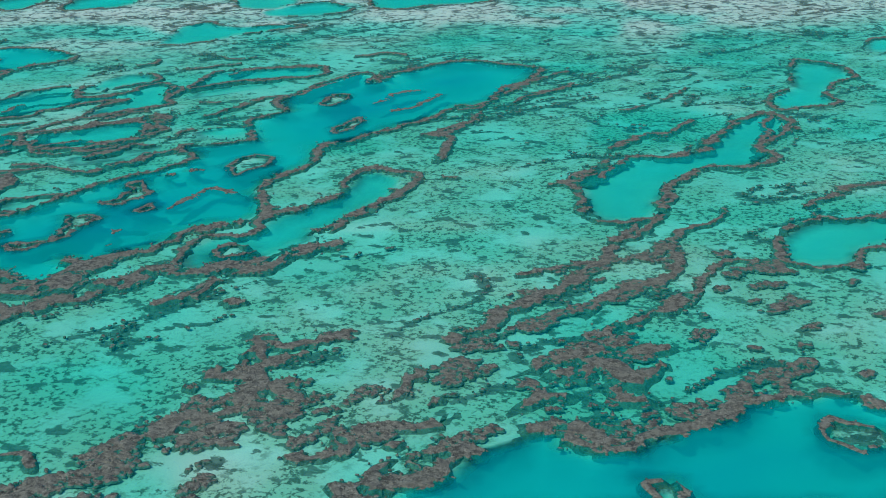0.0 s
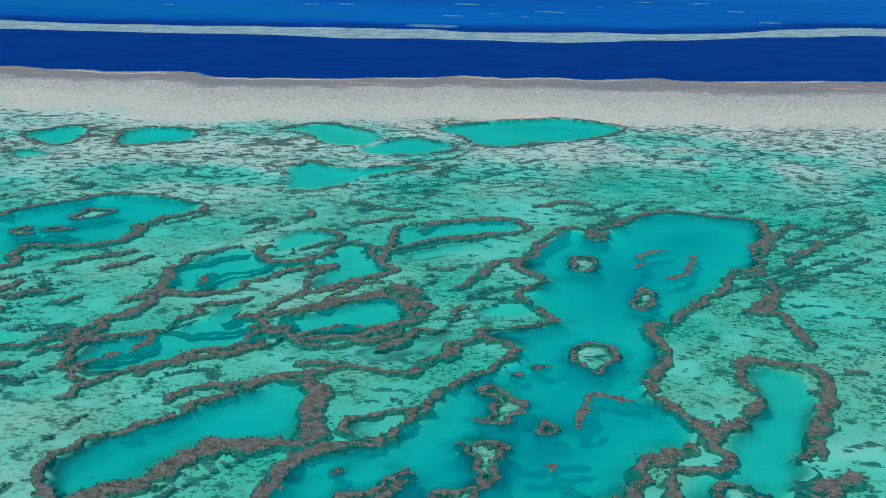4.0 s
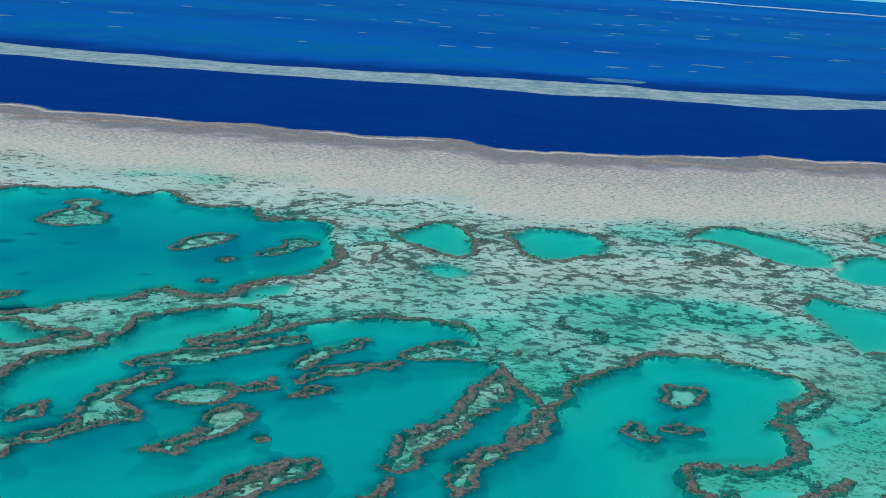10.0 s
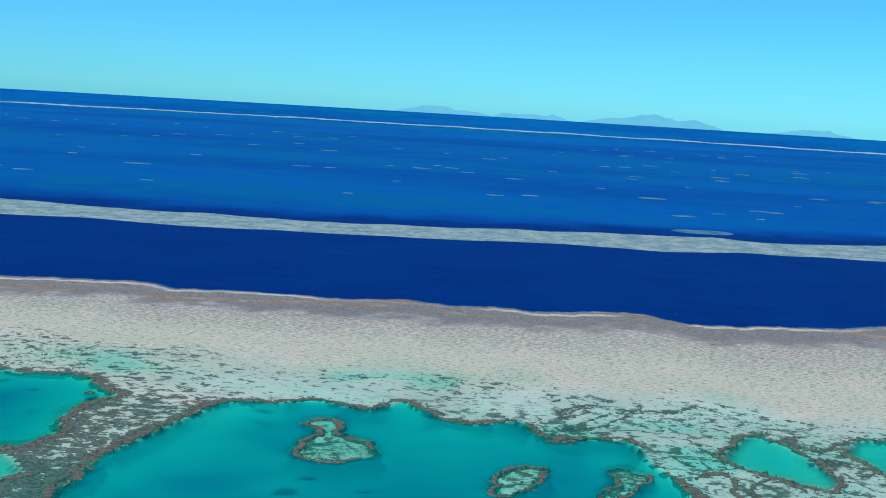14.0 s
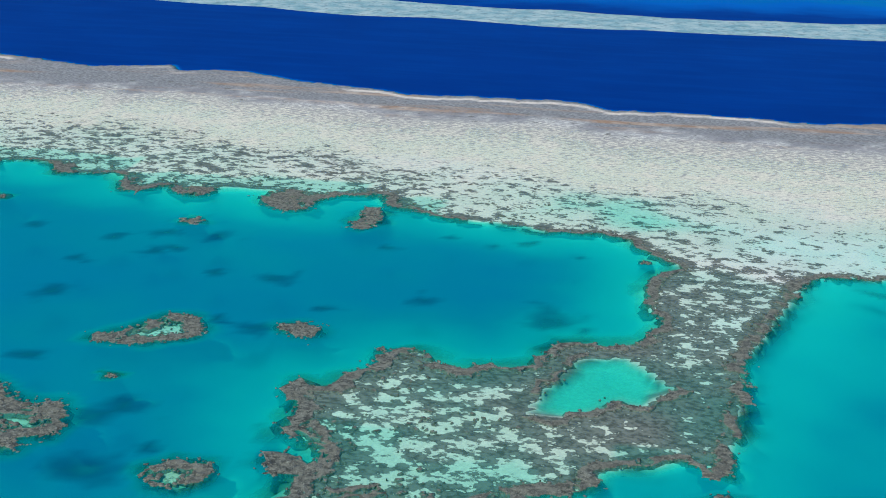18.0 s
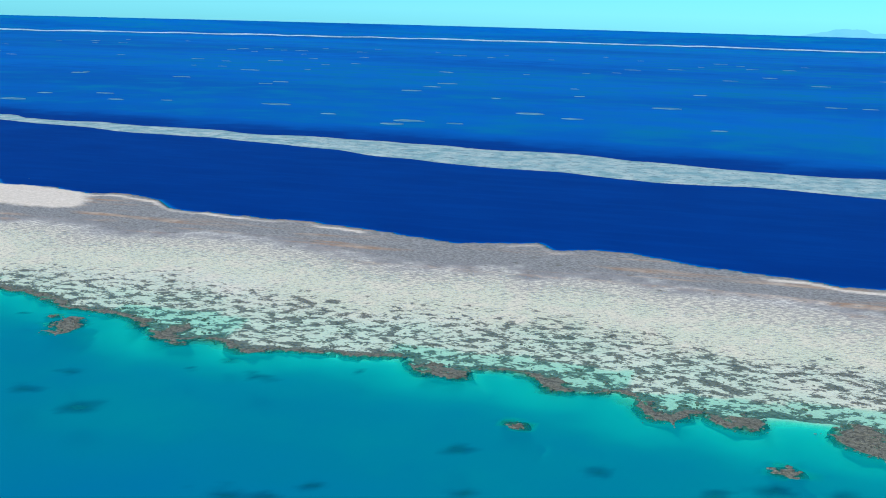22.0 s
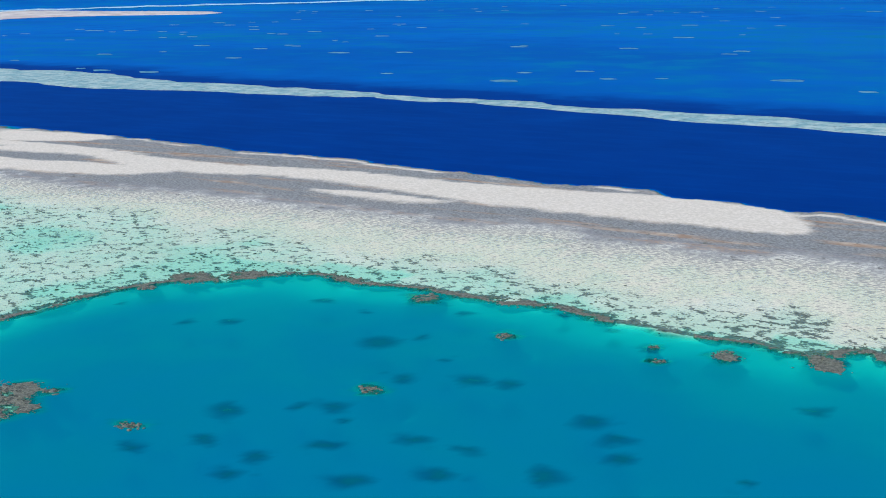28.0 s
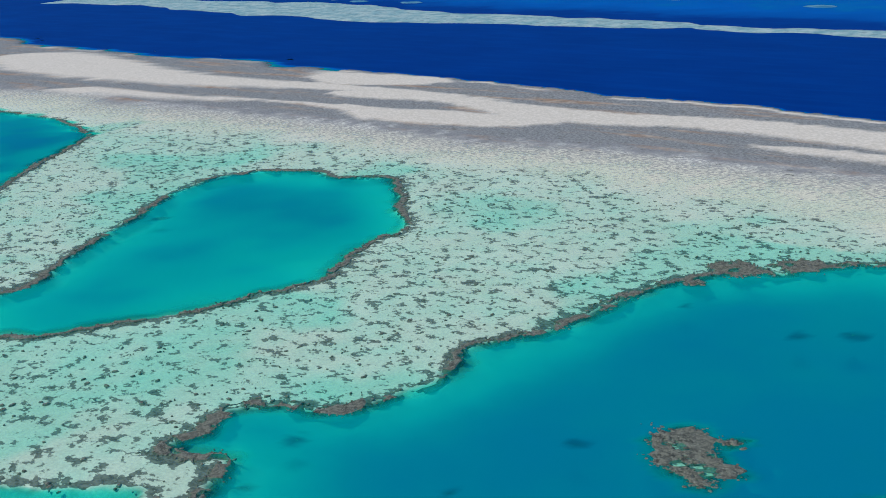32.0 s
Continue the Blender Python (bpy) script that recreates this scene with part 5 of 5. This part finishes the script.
def pool_rims():
    for k, (outline, depth, rim) in enumerate(POOLS):
        if rim < 1:
            continue
        slim = 0.66 if np.mean([p[0] for p in outline]) > -215 else 1.0
        line = grown(strayed(curve_through(outline, True, 0.9)), rim * 0.36 * slim)
        ob = ridge_mesh("coral_ring", line, rim * slim, True, k, 0.1, 0.85 if depth < 4.2 else 0.3)
        tagged(ob, "winding grey-brown coral wall round a turquoise reef pool", "coral wall", "walls round the reef pools")
    for line, closed in ((shore_east, False), (shore_mid, False), (shore_west, False)):
        line = strayed(curve_through(line, closed, 1.3))
        ob = ridge_mesh("coral_shore", line, 4.6, False, 60, 0.1)
        tagged(ob, "ragged brown coral shore along the deep blue lagoon", "coral shore", "shores of the deep lagoon")


def free_ridges():
    for k, (points, width) in enumerate(RIDGES):
        line = strayed(curve_through(points, False, 0.9))
        ob = ridge_mesh("coral_ridge", line, width * (0.62 if width < 5 else 0.85), False, 100 + k, 0.1)
        tagged(ob, "narrow brown coral ridge snaking across shallow water", "coral ridge", "ridges of the reef flat")


def islands():
    for k, (outline, rim) in enumerate(ISLANDS):
        line = strayed(curve_through(outline, True, 0.95))
        cx, cy = line.mean(0)
        if rim >= 3.2 and cx < -215:
            ob = ridge_mesh("coral_island", grown(line, -2.4), 7.5, True, 200 + k, 0.1)
            rng = np.random.default_rng(k)
            lo, hi = line.min(0), line.max(0)
            c = rng.uniform(lo, hi, (int(np.prod(hi - lo) * 1.6), 2))
            inner = signed(c[:, 0], c[:, 1], line[::3])
            c = c[(inner < -0.5) & (lumps(c[:, 0], c[:, 1], 6, 58) > 0.47)]
            co, tri = cushions(c[:, 0], c[:, 1], 0.3 + 0.6 * rng.random(len(c)), rng.uniform(-0.1, 0.08, len(c)), k)
            tagged(part("inner_coral", fast_mesh("inner_coral", co, tri, CORAL), ob), kind="stuff")
            tagged(ob, "brown coral islet with pale sand patches in the blue lagoon", "coral islet", "islets in the lagoons")
            continue
        ob = ridge_mesh("coral_island", grown(line, -rim * (0.2 if cx > -215 else 0.4)), rim * (0.62 if cx > -215 else 1.25), True, 200 + k, 0.1)
        tagged(ob, "coral islet with a brown rim and a pale drowned top", "coral islet", "islets in the lagoons")


def heads():
    rng = np.random.default_rng(5)
    for x, y, r in BOMMIES:
        a = np.linspace(0, 2 * np.pi, 29)[:-1]
        k = r * (0.8 + 0.5 * lumps(np.cos(a) * 9 + x, np.sin(a) * 9 + y, 6, 51))
        line = np.stack([x + np.cos(a) * k * 1.1, y + np.sin(a) * k * 1.2], 1)
        ob = new("coral_bommie", mound_mesh("coral_bommie", line, 0.12, -0.8, 52))
        c = rng.normal(0, 0.45 * r, (24, 2))
        cushion_parts(ob, x + c[:, 0], y + c[:, 1], rng.uniform(0.15, 0.36, 24) * r, rng.uniform(0.02, 0.2, 24), int(x) % 90 + 100, 24)
        ob.location.z = -0.14
        tagged(ob, "small brown coral head just under the lagoon surface", "coral head", "coral heads in the lagoons")
    for x, y, r in SUNKEN:
        r *= 0.8
        a = np.linspace(0, 2 * np.pi, 21)[:-1]
        k = 0.45 * r * (0.6 + 0.7 * lumps(np.cos(a) * 9 + x, np.sin(a) * 9 + y, 6, 53))
        line = np.stack([x + np.cos(a) * k, y + np.sin(a) * k * 1.2], 1)
        ob = new("sunken_bommie", mound_mesh("sunken_bommie", line, 0.5, -3.0, 54))
        ob.location.z = -6.7
        tagged(ob, "dark coral head drowned under blue-green lagoon water", "coral head", "drowned coral heads")


# ---- the far side of the channel ----
def far_bank():
    x = np.arange(-2160, 760, 9.0)
    near = np.interp(x, [p[0] for p in BANK_NEAR], [p[1] for p in BANK_NEAR]) + (lumps(x, x * 0, 60, 61) - 0.5) * 26
    far = np.interp(x, [p[0] for p in BANK_FAR], [p[1] for p in BANK_FAR]) + (lumps(x, x * 0, 50, 62) - 0.5) * 30
    u = np.linspace(0, 1, 15)
    gx = np.repeat(x[None], 15, 0)
    gy = near + (far - near) * u[:, None]
    gap = smooth01(x, -1330, -1270) * (1 - smooth01(x, -1090, -1000))
    z = -0.35 - 0.3 * gap + 0.75 * np.sin(np.pi * u)[:, None] ** 0.5 * (0.55 + 0.8 * lumps(gx, gy, 22, 63))
    i = np.arange(gx.size).reshape(gx.shape)
    quads = np.stack([i[:-1, :-1], i[:-1, 1:], i[1:, 1:], i[1:, :-1]], -1).reshape(-1, 4)
    ob = new("far_bank", fast_mesh("far_bank", np.stack([gx, gy, z], -1).reshape(-1, 3), quads, BANK))
    tagged(ob, "long pale grey-green reef bank across the deep channel", "reef bank", kind="structure")


def arc(name, az0, az1, inner, outer, label, material):
    a = np.radians(np.linspace(az0, az1, 160))
    u = np.linspace(0, 1, 5)
    wob = (lumps(a * 900, a * 0, 14, 64) - 0.5) * 60
    r = inner + wob + (outer - inner) * u[:, None] * (0.6 + 0.8 * lumps(a * 900, a * 0, 9, 65))
    gx, gy = CENTRE[0] + r * np.sin(a), CENTRE[1] + r * np.cos(a)
    i = np.arange(gx.size).reshape(gx.shape)
    quads = np.stack([i[:-1, :-1], i[1:, :-1], i[1:, 1:], i[:-1, 1:]], -1).reshape(-1, 4)
    ob = new(name, fast_mesh(name, np.stack([gx, gy, sea_level(r) + 0.6], -1).reshape(-1, 3), quads, material))
    tagged(ob, label, "reef", kind="structure")


def spit():
    """A pale bank far to the west, where the outer reef bends inwards."""
    line = curve_through(SPIT, True, 60)
    z = sea_level(np.hypot(line[:, 0] - CENTRE[0], line[:, 1] - CENTRE[1]))
    n = len(line)
    mid = (line + line[::-1]) / 2
    low, high = np.c_[line, z - 1.5], np.c_[line * 0.96 + mid * 0.04, z + 0.9]
    top = np.c_[mid, sea_level(np.hypot(mid[:, 0] - CENTRE[0], mid[:, 1] - CENTRE[1])) + 1.3]
    i = np.arange(3 * n).reshape(3, n)
    j = np.roll(i, -1, 1)
    quads = np.stack([i[:-1], j[:-1], j[1:], i[1:]], -1).reshape(-1, 4)
    ob = new("spit", fast_mesh("spit", np.concatenate([low, high, top]), quads, SHOAL))
    tagged(ob, "pale pinkish sand bank of the outer reef", "sand bank", kind="structure")


def patch_reefs():
    rng = np.random.default_rng(11)
    spots = [(rng.uniform(-2600, 1300), 1230 + 1900 * rng.random() ** 1.3, rng.uniform(4, 14)) for _ in range(250)]
    spots += [(0, 1118, 24)]
    for x, y, r in spots:
        a = np.linspace(0, 2 * np.pi, 19)[:-1]
        k = r * (0.7 + 0.6 * lumps(np.cos(a) * 9 + x, np.sin(a) * 9 + y, 7, 66))
        line = np.stack([x + np.cos(a) * k * 1.15, y + np.sin(a) * k * 0.7], 1)
        ob = new("patch_reef", mound_mesh("patch_reef", line, 0.4, -3.0, 67))
        ob.data.materials[0] = PATCH
        tagged(ob, "small pale patch reef in the open blue sea", "patch reef", "patch reefs beyond the channel")


def far_hills():
    for az0, az1, top, seed in ((-1.5, 3.5, 30, 71), (3.2, 7.0, 34, 72), (7.6, 14.2, 46, 73), (16, 20, 26, 74)):
        a = np.radians(np.linspace(az0, az1, 60))
        u = np.linspace(0, 1, 60)
        h = top * np.sin(np.pi * u) ** 0.7 * (0.45 + 0.9 * lumps(u * 30, u * 0, 5, seed, 3)) + 1
        r = 4760.0
        rows = []
        for k, d in ((0, 0), (0.6, 25), (1, 50), (0, 90)):
            rows.append(np.stack([-252 + (r + d) * np.sin(a), 164 + (r + d - 164) * np.cos(a), 36 + h * k], 1))
        i = np.arange(4 * 60).reshape(4, 60)
        quads = np.stack([i[:-1, :-1], i[:-1, 1:], i[1:, 1:], i[1:, :-1]], -1).reshape(-1, 4)
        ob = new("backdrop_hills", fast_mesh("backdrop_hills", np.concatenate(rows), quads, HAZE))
        tagged(ob, "hazy blue hills on the horizon", "hills", kind="structure")


def coral_gardens():
    """Coral heads strewn over the flats, thickest along winding lines."""
    rng = np.random.default_rng(3)
    n = 620000
    x = np.where(rng.random(n) < 0.8, rng.uniform(-390, 430, n), rng.uniform(-1350, -390, n))
    y = near_limit(x) + rng.random(n) ** 1.25 * (np.interp(x, EDGE_X, EDGE_Y) - 90 - near_limit(x))
    turn = radians(46)
    a, b = x * np.cos(turn) + y * np.sin(turn), -x * np.sin(turn) + y * np.cos(turn)
    v = shore_line(x) - y
    creamy = np.interp(x, BAND_X, CREAM_END)
    patchy = smooth01(v, creamy - 8, creamy + 22)
    east = smooth01(x, -400, -340)
    odds = 0.55 * np.maximum(winding(x, y) - 0.25, 0) + (1 - east) * (0.12 * smooth01(lumps(a * 0.5, b, 7, 28), 0.5, 0.6) + 0.02)
    odds = np.maximum(odds, 0.0)
    keep = rng.random(n) < odds * patchy
    x, y, v = x[keep], y[keep], v[keep]
    z, _ = relief(x, y)
    dry = z > -1.35
    x, y, z = x[dry], y[dry], z[dry]
    r = 0.2 + 0.6 * rng.random(len(x)) ** 2.0
    # the broken coral field south-east of the lagoons
    field = np.array(FIELD, float)
    c = rng.uniform(field.min(0), field.max(0), (60000, 2))
    fx, fy = c[:, 0], c[:, 1]
    fa, fb = fx * np.cos(turn) + fy * np.sin(turn), -fx * np.sin(turn) + fy * np.cos(turn)
    body = lumps(fa * 0.55, fb, 4.6, 56, 3)
    c = c[(signed(fx, fy, field) < 0) & (body > 0.65) & (rng.random(len(c)) < 0.85)]
    fz, _ = relief(c[:, 0], c[:, 1])
    c, fz = c[fz > -1.4], fz[fz > -1.4]
    x, y, z = np.append(x, c[:, 0]), np.append(y, c[:, 1]), np.append(z, fz)
    r = np.append(r, 0.3 + 0.7 * rng.random(len(c)))
    for name, k in (("coral_heads_east", x > -380), ("coral_heads_west", x <= -380)):
        co, tri = cushions(x[k], y[k], r[k], np.maximum(z[k], -0.12) + 0.04, 31)
        ob = new(name, fast_mesh(name, co, tri, CORAL))
        tagged(ob, "brown coral heads strewn over the shallow reef flat", "coral heads", kind="stuff")


reef_sheet()
outer_reef()
open_sea()
far_bank()
arc("far_reef", -60, 40, 3950, 4010, "thin far reef line with white breakers near the horizon", SURF)
spit()
patch_reefs()
far_hills()
pool_rims()
free_ridges()
islands()
heads()
coral_gardens()
